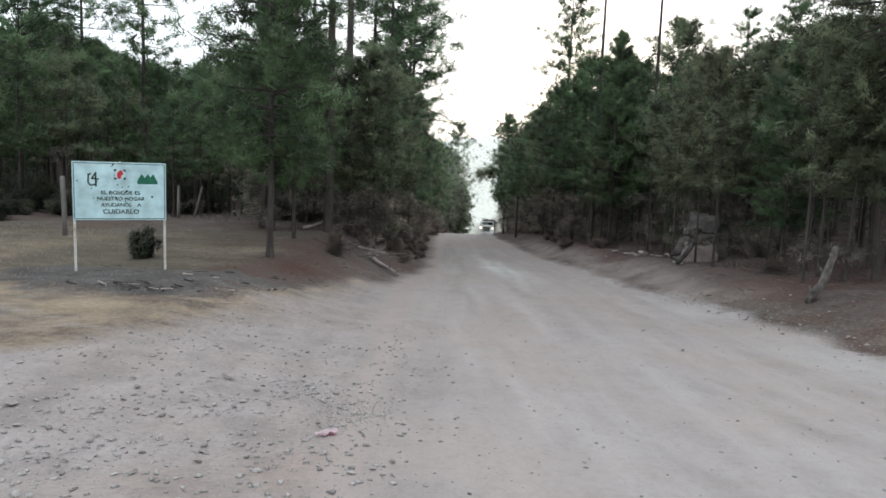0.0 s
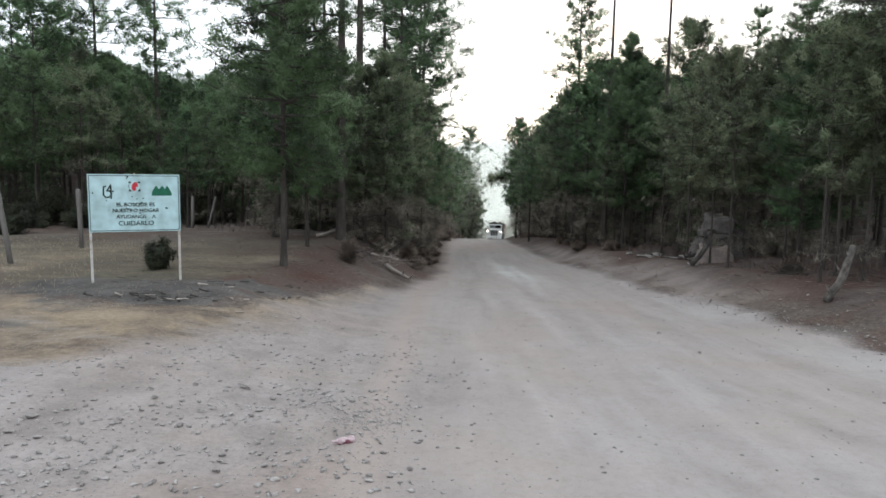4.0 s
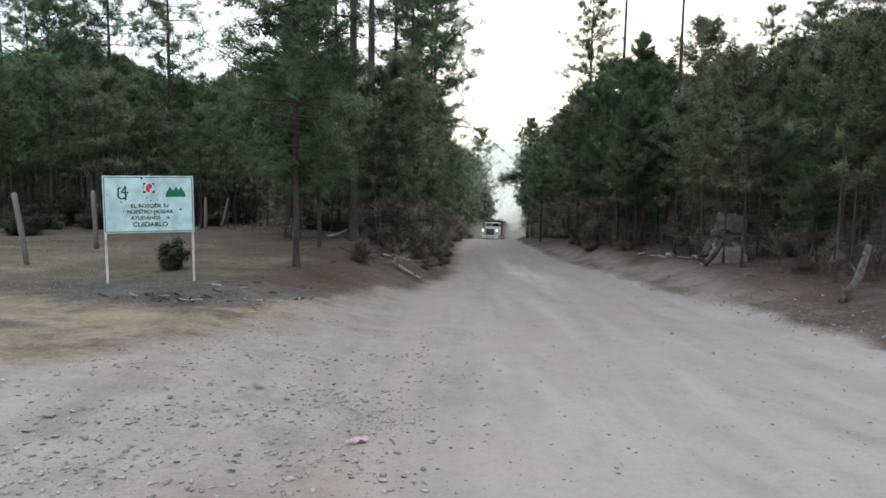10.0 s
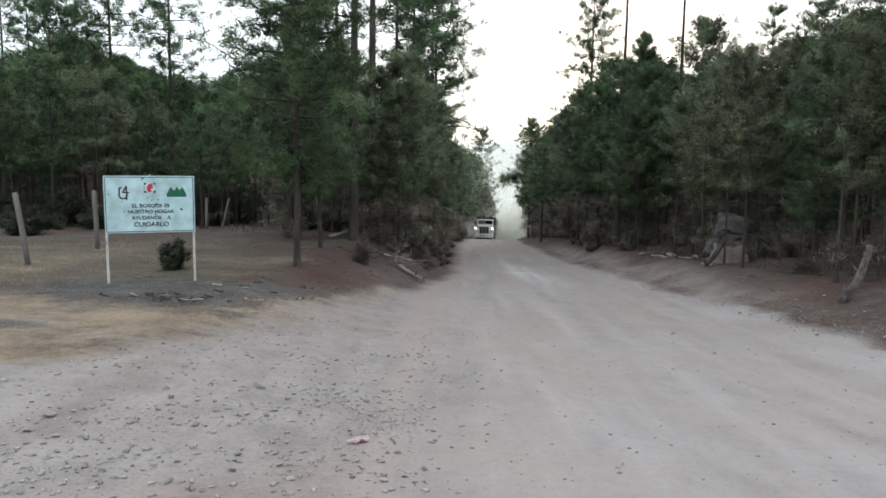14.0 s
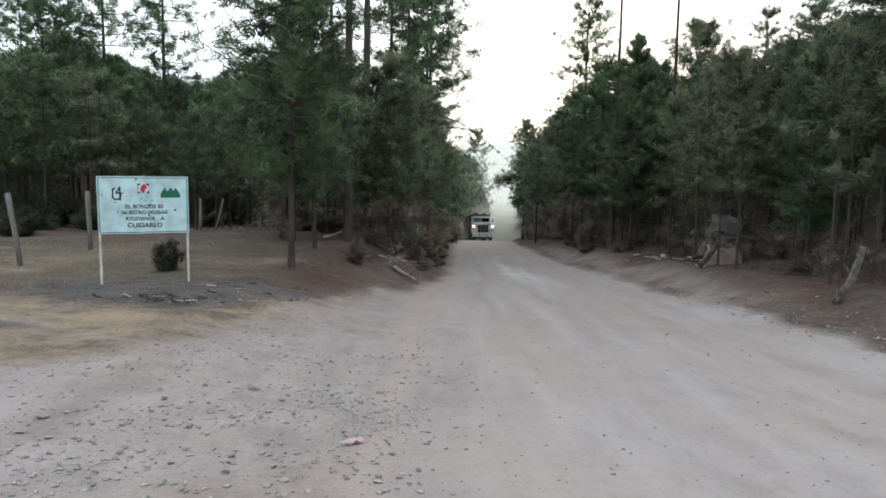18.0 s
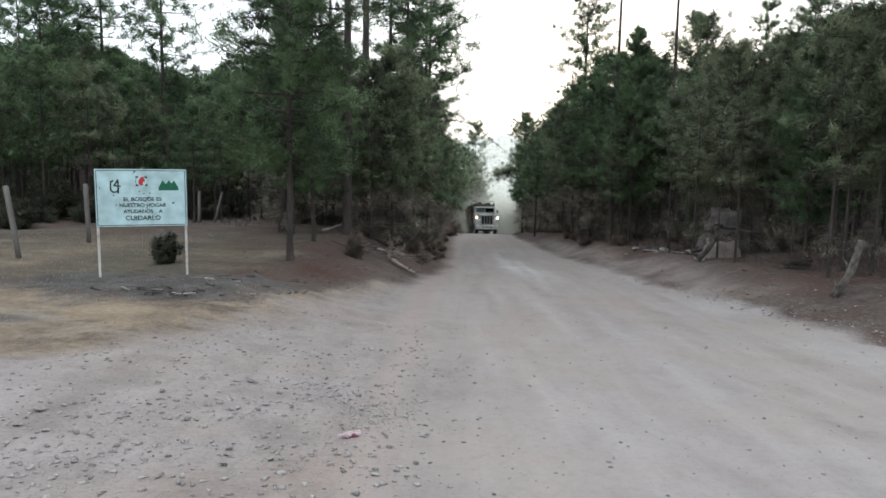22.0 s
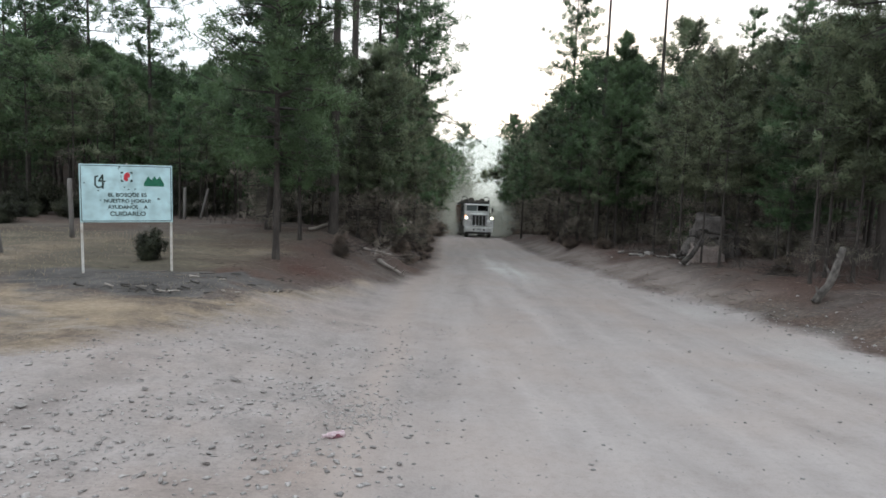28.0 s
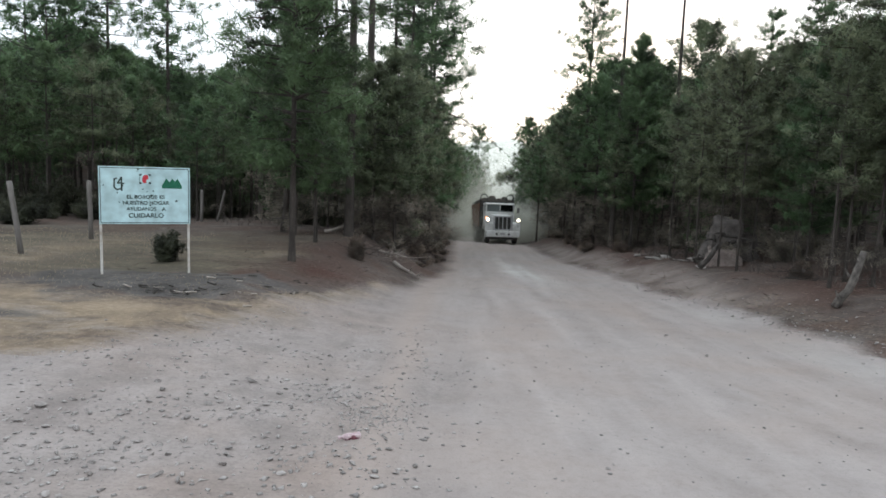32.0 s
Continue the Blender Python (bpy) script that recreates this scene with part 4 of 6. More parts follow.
# ---- far hill ----
def far_hill():
    m = bpy.data.materials.new("haze_glow_hillside")
    m.use_nodes = True
    b = m.node_tree.nodes["Principled BSDF"]
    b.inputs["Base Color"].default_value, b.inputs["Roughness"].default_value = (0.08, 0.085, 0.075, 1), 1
    # the emission stands in for bright haze lying before the hill
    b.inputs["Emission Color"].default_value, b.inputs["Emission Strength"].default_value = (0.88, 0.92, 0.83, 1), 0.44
    az = np.radians(np.linspace(-6, 10, 60))
    D = 720.0
    top = 24 + 9 * np.sin(az * 9 + 1) + 5 * np.sin(az * 31) + 2.0 * np.sin(az * 130)
    rows = [(0.9, -95.0 + 0 * top), (1.0, top * 0.35), (1.06, top * 0.8), (1.1, top), (1.2, top * 0.9 - 4)]
    v = np.concatenate([np.stack([np.sin(az) * D * k, np.cos(az) * D * k, z], -1) for k, z in rows])
    n = len(az)
    i = np.arange(n * (len(rows) - 1)).reshape(-1, n)[:, :-1].ravel()
    me = np_mesh("backdrop", v, np.stack([i, i + 1, i + n + 1, i + n], -1))
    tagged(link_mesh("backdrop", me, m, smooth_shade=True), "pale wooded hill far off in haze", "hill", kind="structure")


far_hill()


# ---- sign ----
def flat_poly(bm, pts, y0, depth):
    """A thin plate from an outline in x and z, its front at y0."""
    a = [bm.verts.new((x, y0, z)) for x, z in pts]
    b = [bm.verts.new((x, y0 + depth, z)) for x, z in pts]
    bm.faces.new(a)
    bm.faces.new(b[::-1])
    for i in range(len(a)):
        j = (i + 1) % len(a)
        bm.faces.new((a[j], a[i], b[i], b[j]))
    bmesh.ops.recalc_face_normals(bm, faces=bm.faces[:])


def letters(text, x, z, size, mat, parent, width=None):
    c = bpy.data.curves.new("lettering", "FONT")
    c.body, c.size, c.align_x, c.align_y, c.extrude, c.offset = text, size, "CENTER", "CENTER", 0.0012, size * 0.014
    c.materials.append(mat)
    ob = new("lettering", c)
    ob.parent = parent
    ob.matrix_basis = pose(x, -0.0225, z, 90, 0, 0)
    if width:
        bpy.context.view_layer.update()
        ob.scale = (width / max(0.01, ob.dimensions.x), 1, 1)
    return ob


def stroke(bm, pts, y, wide, z0):
    """A painted line of even width through points in x and z."""
    for (xa, za), (xb, zb) in zip(pts, pts[1:]):
        L = math.hypot(xb - xa, zb - za)
        box(bm, (xa + xb) / 2, y, z0 + (za + zb) / 2, L + wide * 0.7, 0.003, wide, rot=Euler((0, -math.atan2(zb - za, xb - xa), 0)).to_matrix())


def road_sign():
    s = new("roadside_sign")
    W, Ht, zb = 1.534, 1.04, 0.946
    bm = bmesh.new()
    box(bm, 0, 0, zb + Ht / 2, W, 0.03, Ht, 0.008)
    board = part("board", bm, M_WHITE, s, "pale blue-white painted metal board with dents")
    t, ins = 0.012, 0.026
    for cx, cz, sx, sz in ((0, zb + ins, W - 2 * ins, t), (0, zb + Ht - ins, W - 2 * ins, t), (-W / 2 + ins, zb + Ht / 2, t, Ht - 2 * ins - t), (W / 2 - ins, zb + Ht / 2, t, Ht - 2 * ins - t)):
        bm = bmesh.new()
        box(bm, cx, -0.017, cz, sx, 0.004, sz)
        part("border_line", bm, M_INK, board, "thin dark painted border line")
    for x in (-W / 2 + 0.02, W / 2 - 0.03):
        bm = bmesh.new()
        box(bm, x, 0.035, (zb + Ht - 0.35) / 2, 0.042, 0.04, zb + Ht + 0.25, 0.004)
        part("leg", bm, M_LEG, s, "white-painted square steel leg")
    for x, z in ((0.003, Ht + 0.012), (-0.114, Ht - 0.045)):
        bm = bmesh.new()
        disc(bm, x, -0.012, zb + z, 0.016, 0.03, "Y", 8)
        part("bolt", bm, M_LEG if z > Ht else M_INK, board)
    # dents and holes in the board
    for k, (x, z) in enumerate(((-0.688, 0.703), (-0.464, 0.57), (-0.434, 0.397), (0.528, 0.426), (0.137, 0.606), (-0.042, 0.638), (-0.144, 0.434), (0.106, 0.524), (0.08, 0.338), (0.032, 0.597), (-0.13, 0.965))):
        bm = bmesh.new()
        disc(bm, 0, 0, 0, (0.013, 0.016, 0.011, 0.018)[k % 4], 0.004, "Y", 7)
        d = part("dent", bm, M_INK, board)
        d.matrix_basis = pose(x, -0.0225, zb + z, 0, 35 * k, 0) @ Matrix.Diagonal((1.0, 1.0, (1.0, 0.6, 0.8, 1.3)[k % 4], 1))
    for text, x, z, size, w in (("EL BOSQUE ES", 0.008, 0.494, 0.092, 0.636), ("NUESTRO HOGAR", 0.01, 0.386, 0.092, 0.779), ("AYUDANOS", -0.067, 0.274, 0.092, 0.50), ("A", 0.309, 0.272, 0.095, 0.07), ("CUIDARLO", 0.01, 0.153, 0.112, 0.59)):
        letters(text, x, zb + z, size, M_INK, board, w)
    # emblems as plain shapes
    bm = bmesh.new()
    flat_poly(bm, [(0.283, 0.657), (0.285, 0.715), (0.357, 0.843), (0.412, 0.771), (0.463, 0.843), (0.51, 0.781), (0.551, 0.843), (0.625, 0.707), (0.625, 0.657)], -0.019, 0.003)
    part("emblem", bm, M_GREENPAINT, board, "green painted row of peaks").location = (0, 0, zb)
    for cx, cz, sx, sz in ((-0.075, 0.895, 0.045, 0.035), (0.075, 0.895, 0.045, 0.035), (-0.075, 0.752, 0.045, 0.04), (0.075, 0.752, 0.045, 0.04), (-0.09, 0.823, 0.016, 0.06)):
        bm = bmesh.new()
        box(bm, cx, -0.018, cz, sx, 0.003, sz)
        part("emblem", bm, M_INK, board, "dark flaked corner of a painted square").location = (0, 0, zb)
    bm = bmesh.new()
    flat_poly(bm, [(0.088 * math.cos(a) - 0.002, 0.822 + 0.092 * math.sin(a)) for a in np.linspace(0, 6.283, 24)[:-1]], -0.0225, 0.003)
    part("emblem", bm, M_WHITE, board).location = (0, 0, zb)
    bm = bmesh.new()
    flat_poly(bm, [(0.052 * math.cos(a) + 0.004 + 0.012 * math.sin(a), 0.824 + 0.08 * math.sin(a)) for a in np.linspace(0, 6.283, 24)[:-1]], -0.0255, 0.003)
    part("emblem", bm, M_REDPAINT, board, "worn red oval").location = (0, 0, zb)
    bm = bmesh.new()
    flat_poly(bm, [(0.018, 0.80), (0.045, 0.82), (0.062, 0.79), (0.06, 0.74), (0.03, 0.745)], -0.0285, 0.003)
    part("emblem", bm, M_WHITE, board, "white notch in the red oval").location = (0, 0, zb)
    for line in ([(-0.473, 0.825), (-0.508, 0.813), (-0.514, 0.668), (-0.472, 0.624), (-0.405, 0.636), (-0.378, 0.70)], [(-0.39, 0.848), (-0.455, 0.742), (-0.352, 0.735)], [(-0.392, 0.845), (-0.39, 0.61)]):
        bm = bmesh.new()
        stroke(bm, line, -0.0185, 0.026, zb)
        part("emblem", bm, M_INK, board, "dark angular painted stroke")
    s.matrix_basis = pose(-5.841, 12.682, -0.53, 0.92, -0.43, 24.45)
    tagged(s, "white painted metal roadside sign on two thin legs", "sign")


road_sign()


# ---- fence posts, logs, bushes ----
def fence_post(x, y, h, r, lean, label):
    bm = bmesh.new()
    tube(bm, [(0, 0, -0.3), (0.01, 0, h * 0.4), (0, 0.01, h * 0.8), (0.005, 0, h - 0.03), (0, 0, h)], [r, r * 0.98, r * 0.95, r * 0.93, r * 0.7], 9, wob=0.08)
    ob = part("fence_post", bm, M_POST, None, smooth_shade=True)
    ob.matrix_basis = pose(x, y, gz(x, y), *lean, 0)
    tagged(ob, label, "fence post", "posts of the old fence")


for px, py, ph, pr, pl in ((-9.32, 14.4, 1.52, 0.058, (0, -8)), (-9.46, 17.45, 1.48, 0.06, (0, -1.5)), (-9.3, 24.5, 1.12, 0.055, (0, 1)), (-8.85, 24.8, 1.15, 0.042, (2, 15)), (-7.0, 26.2, 1.3, 0.06, (0, 0)), (-6.0, 27.2, 1.3, 0.06, (0, 2)), (-5.0, 27.9, 1.25, 0.06, (0, -2))):
    fence_post(px, py, ph, pr, pl, "grey weathered leaning wooden fence post" if abs(pl[1]) > 4 else "grey weathered upright wooden fence post")


def fallen_log(x, y, z, L, r, turn, tilt, label, stubs=3, mat=None, bend=1.0):
    thing = new("fallen_log")
    bm = bmesh.new()
    n = 7
    tube(bm, [(L * (i / (n - 1) - 0.5), 0.05 * bend * L * math.sin(i * 1.1 + L), 0.02 * bend * L * math.cos(i * 1.7)) for i in range(n)], [r * (1 - 0.4 * i / n) for i in range(n)], 9, wob=0.12)
    part("stem", bm, mat or M_LOG, thing, smooth_shade=True)
    for k in range(stubs):
        bm = bmesh.new()
        u = random.uniform(-0.4, 0.45) * L
        a = random.uniform(0.3, 2.8)
        l = random.uniform(0.15, 0.4) * L * 0.6
        tube(bm, [(u, 0, 0), (u + l * 0.3, l * 0.5 * math.cos(a), l * 0.5 * math.sin(a)), (u + l * 0.7, l * math.cos(a), l * math.sin(a) * 0.9)], [r * 0.45, r * 0.3, r * 0.12], 6, wob=0.1)
        part("branch_stub", bm, mat or M_LOG, thing)
    thing.matrix_basis = pose(x, y, z, 0, tilt, turn)
    return tagged(thing, label, "log", "fallen wood")


random.seed(21)
fallen_log(-1.62, 19.7, gz(-1.62, 19.7) + 0.12, 1.25, 0.066, -50, 12, "bleached grey fallen log with broken ends", 2, None, 0.3)
fallen_log(-2.05, 20.0, gz(-2.05, 20.0) + 0.34, 0.85, 0.036, -4, 9, "pale dry branch lying across the bank", 4)
fallen_log(-3.92, 21.6, gz(-3.92, 21.6) + 0.17, 0.85, 0.06, 10, -17, "short bleached log propped on the litter", 1)
fallen_log(7.47, 13.6, gz(7.47, 13.6) + 0.46, 1.2, 0.085, 12, -66, "thick mottled dead trunk leaning on the bank", 3, M_SNAG)
fallen_log(7.6, 22.3, gz(7.6, 22.3) + 0.2, 0.7, 0.06, 15, -6, "dark fallen branch lying on pale stones", 2, M_CHAR)
fallen_log(7.32, 20.9, gz(7.32, 20.9) + 0.42, 0.95, 0.085, 10, -54, "dark uprooted stem leaning on a bare bank", 3, M_CHAR)
for k in range(36):
    x, y = -4.55 + random.gauss(0, 0.55), 10.62 + random.gauss(0, 0.2)
    if k > 22:
        x, y = random.uniform(-4.5, -2.9), random.uniform(11.2, 13.6)
    fallen_log(x, y, gz(x, y) + 0.015, random.uniform(0.07, 0.28), random.uniform(0.007, 0.019), random.uniform(-80, 80), 0, random.choice(["charred stick on grey ash", "short dry grey stick on the ground"]), 1, random.choice([M_CHAR, M_CHAR, M_CHAR, M_PALESTICK]))


def brushwood(x, y, w, h, n, seed, label):
    """A tangle of bare dead twigs."""
    r = np.random.default_rng(seed)
    bm = bmesh.new()
    for k in range(n):
        a, l = r.uniform(0, 6.28), r.uniform(0.3, 1.0) * w
        p = np.array([r.normal(0, w * 0.3), r.normal(0, w * 0.25), r.uniform(0, h * 0.5)])
        d = np.array([math.cos(a), math.sin(a), r.uniform(-0.25, 0.7)])
        tube(bm, [p, p + d * l * 0.5 + r.normal(0, 0.05, 3), p + d * l], [0.008, 0.006, 0.003], 4, caps=False)
    ob = part("brushwood", bm, M_LOG if seed % 4 == 1 else M_TWIG)
    ob.matrix_basis = pose(x, y, gz(x, y) - 0.02, 0, 0, 0)
    tagged(ob, label, "brushwood", kind="stuff")


random.seed(3)
for bx, by, bw, bh, bn, bs in ((-1.95, 20.7, 1.0, 0.6, 34, 1), (-2.7, 19.4, 0.9, 0.4, 26, 2), (-2.2, 24.0, 1.2, 0.8, 44, 3), (7.6, 25.2, 1.1, 0.5, 30, 4), (8.3, 22.3, 1.2, 0.5, 34, 6), (7.9, 16.6, 1.0, 0.5, 22, 8), (8.6, 15.2, 0.9, 0.5, 16, 12), (-1.8, 27.5, 1.2, 0.9, 44, 7)):
    brushwood(bx, by, bw, bh, bn, bs, "tangle of dry bare twigs on the bank")


def bush(x, y, h, w, seed, mat, label):
    r = np.random.default_rng(seed)
    thing = new("bush")
    bm = bmesh.new()
    n = 30
    lob = r.normal(0, 0.28, 2) * w
    tips = []
    for k in range(n):
        az, el = r.uniform(0, 6.28), math.acos(1 - r.uniform(0.02, 1.05))
        d = np.array([math.sin(el) * math.cos(az) * w / 2, math.sin(el) * math.sin(az) * w / 2, h * (0.25 + 0.75 * abs(math.cos(el)))]) * r.uniform(0.45, 1.15)
        d[:2] += lob * r.random()
        tube(bm, [(0, 0, -0.05), d * 0.5 + r.normal(0, 0.02, 3), d], [0.012, 0.007, 0.003], 3, caps=False)
        for s in (0.35, 0.5, 0.65, 0.8, 0.92, 1.0):
            for q in range(3):
                tips.append(d * s + r.normal(0, 0.05 * w, 3) * (1.2 - 0.4 * s))
    tagged(part("branching", bm, M_TWIG, thing), kind="stuff")
    tips = np.array(tips)
    tips[:, 2] = np.maximum(tips[:, 2], 0.02)
    way = tips / (np.linalg.norm(tips, axis=1, keepdims=True) + 1e-6) + np.array([0, 0, 0.4])
    v, f, q = sprays(tips, way, r.uniform(0.08, 0.17, len(tips)), 14, 0.010, seed)
    tagged(link_mesh("foliage", foliage_mesh("foliage", v, f, q), mat, thing), kind="stuff")
    thing.matrix_basis = pose(x, y, gz(x, y), 0, 0, r.uniform(0, 360))
    return tagged(thing, label, "bush")


bush(-6.27, 14.5, 0.72, 0.54, 12, M_SHRUB, "round dark green bush behind the sign")
bush(-2.85, 18.4, 0.62, 0.32, 4, M_DRY, "small dry shrub on the road bank")
bush(8.15, 17.2, 0.4, 0.4, 5, M_DRY, "small dusty shrub on the bank")
bush(-2.4, 26.4, 0.9, 1.1, 6, M_DUSTY, "dry brownish shrub under the pines")
random.seed(77)
BRUSH = [bush(-2.5 - 0.4 * k, 23.0 + 1.9 * k, 0.55 + 0.07 * k, 1.05 + 0.1 * k, 40 + k, M_DRY, "dry brown brush on the road bank") for k in range(4)]
SHADY = [bush((-12.5, 9.6, -14.0, 11.0)[k], (23.5, 21.0, 25.5, 23.0)[k], 0.9 + 0.15 * k, 1.3 + 0.15 * k, 50 + k, M_DEADNEEDLE if k % 2 else M_SHRUB, "dusty thicket in the shade of the pines") for k in range(4)]


def more_bushes(kinds, spots, low, high):
    for x, y in spots:
        k = random.uniform(low, high)
        ob = copy_thing(random.choice(kinds), pose(x, y, gz(x, y), 0, 0, random.uniform(0, 360)))
        ob.scale = (k, k, k * random.uniform(0.75, 1.15))


more_bushes(BRUSH, [(float(np.interp(22.5 + 1.5 * k, XL_Y, XL_X)) - random.uniform(1.0, 1.9), 22.5 + 1.5 * k) for k in range(20)], 0.45, 0.85)
more_bushes(BRUSH, [(float(np.interp(29 + 3.0 * k, XR_Y, XR_X)) + random.uniform(1.2, 2.2), 29 + 3.0 * k) for k in range(11)], 0.5, 0.85)
more_bushes(BRUSH, [(float(np.interp(23 + 1.1 * k, XL_Y, XL_X)) - random.uniform(0.35, 0.9), 23 + 1.1 * k) for k in range(18)], 0.28, 0.5)
more_bushes(BRUSH, [(float(np.interp(54 + 2.6 * k, XL_Y, XL_X)) - random.uniform(0.5, 1.3), 54 + 2.6 * k) for k in range(21)], 1.1, 1.9)
more_bushes(SHADY, [(float(np.interp(29 + 1.2 * k, XR_Y, XR_X)) + random.uniform(2.8, 6.0), 29 + 1.2 * k) for k in range(24)], 0.6, 1.2)
more_bushes(SHADY[::2], [(random.uniform(-27, -11), random.uniform(24, 36)) for k in range(34)], 0.8, 1.5)
more_bushes(SHADY, [(random.uniform(-6.5, -2.6), random.uniform(25, 40)) for k in range(16)], 0.6, 1.1)
bush(-13.6, 21.0, 0.9, 1.3, 7, M_SHRUB, "dark shrub beyond the fence posts")
for k in range(4):
    bush(-16.5 + 1.25 * k + random.uniform(-0.4, 0.4), random.uniform(23.0, 26.5), random.uniform(0.45, 0.85), random.uniform(1.0, 1.7), 80 + k, M_SHRUB, "dark shrub in the shade of the wood")



# ---- truck ----
M_TRUCK = material("dusty_white_paint", (0.70, 0.70, 0.68), (0.56, 0.55, 0.53), 2.2, 0.5, fine=14, spec=0.4)
M_DARK = material("dark_steel", (0.03, 0.03, 0.03), (0.06, 0.055, 0.05), 5, 0.6)
M_TYRE = material("dusty_rubber", (0.03, 0.03, 0.03), (0.09, 0.085, 0.08), 3, 0.9)
M_CHROME = material("dull_chrome", (0.55, 0.55, 0.55), (0.42, 0.41, 0.40), 6, 0.3, 0.9)
M_RUST = material("orange_brown_boards", (0.20, 0.105, 0.065), (0.10, 0.06, 0.042), 3, 0.85, bump=0.4)
M_BARKLOG = material("cargo_bark", (0.10, 0.075, 0.06), (0.06, 0.045, 0.04), 8, 0.95, bump=0.6)
M_CUT = material("cut_wood", (0.105, 0.096, 0.085), (0.066, 0.058, 0.05), 8, 0.9)
M_LAMP = glow("lit_headlamp", (1.0, 0.84, 0.64), 4.0)
M_AMBER = glow("amber_lamp_and_glare", (1.0, 0.38, 0.16), 1.4)
M_PLATE = material("plate", (0.5, 0.5, 0.5))


def glass_material(name="windscreen_glass", tint=(0.006, 0.008, 0.008, 1), rough=0.06):
    m = bpy.data.materials.new(name)
    m.use_nodes = True
    b = m.node_tree.nodes["Principled BSDF"]
    b.inputs["Base Color"].default_value, b.inputs["Roughness"].default_value = tint, rough
    return m


M_GLASS = glass_material()
# paler, rougher glass: the reflection on one half is put into its tint
M_REFLECTGLASS = glass_material("reflecting_windscreen_glass", (0.12, 0.14, 0.135, 1), 0.3)


def taper(bm, y0, w0, z0a, z0b, y1, w1, z1a, z1b, bevel=0.05):
    """A body shell between two upright cross-sections."""
    a = [bm.verts.new(p) for p in ((-w0, y0, z0a), (w0, y0, z0a), (w0, y0, z0b), (-w0, y0, z0b))]
    b = [bm.verts.new(p) for p in ((-w1, y1, z1a), (w1, y1, z1a), (w1, y1, z1b), (-w1, y1, z1b))]
    bm.faces.new(a)
    bm.faces.new(b[::-1])
    for i in range(4):
        j = (i + 1) % 4
        bm.faces.new((a[j], a[i], b[i], b[j]))
    bmesh.ops.recalc_face_normals(bm, faces=bm.faces[:])
    if bevel:
        bmesh.ops.bevel(bm, geom=bm.edges[:], offset=bevel, segments=2, affect="EDGES")


def wheel(parent, x, y, r, width):
    w = new("wheel")
    w.parent = parent
    bm = bmesh.new()
    disc(bm, 0, 0, 0, r, width, "X", 28, 0.05)
    part("tyre", bm, M_TYRE, w)
    bm = bmesh.new()
    disc(bm, 0, 0, 0, r * 0.58, width + 0.03, "X", 20, 0.03)
    for k in range(6):
        a = k * math.pi / 3
        disc(bm, 0, r * 0.36 * math.cos(a), r * 0.36 * math.sin(a), 0.035, width + 0.07, "X", 8)
    part("rim", bm, M_CHROME, w)
    w.location = (x, y, r)
    return w


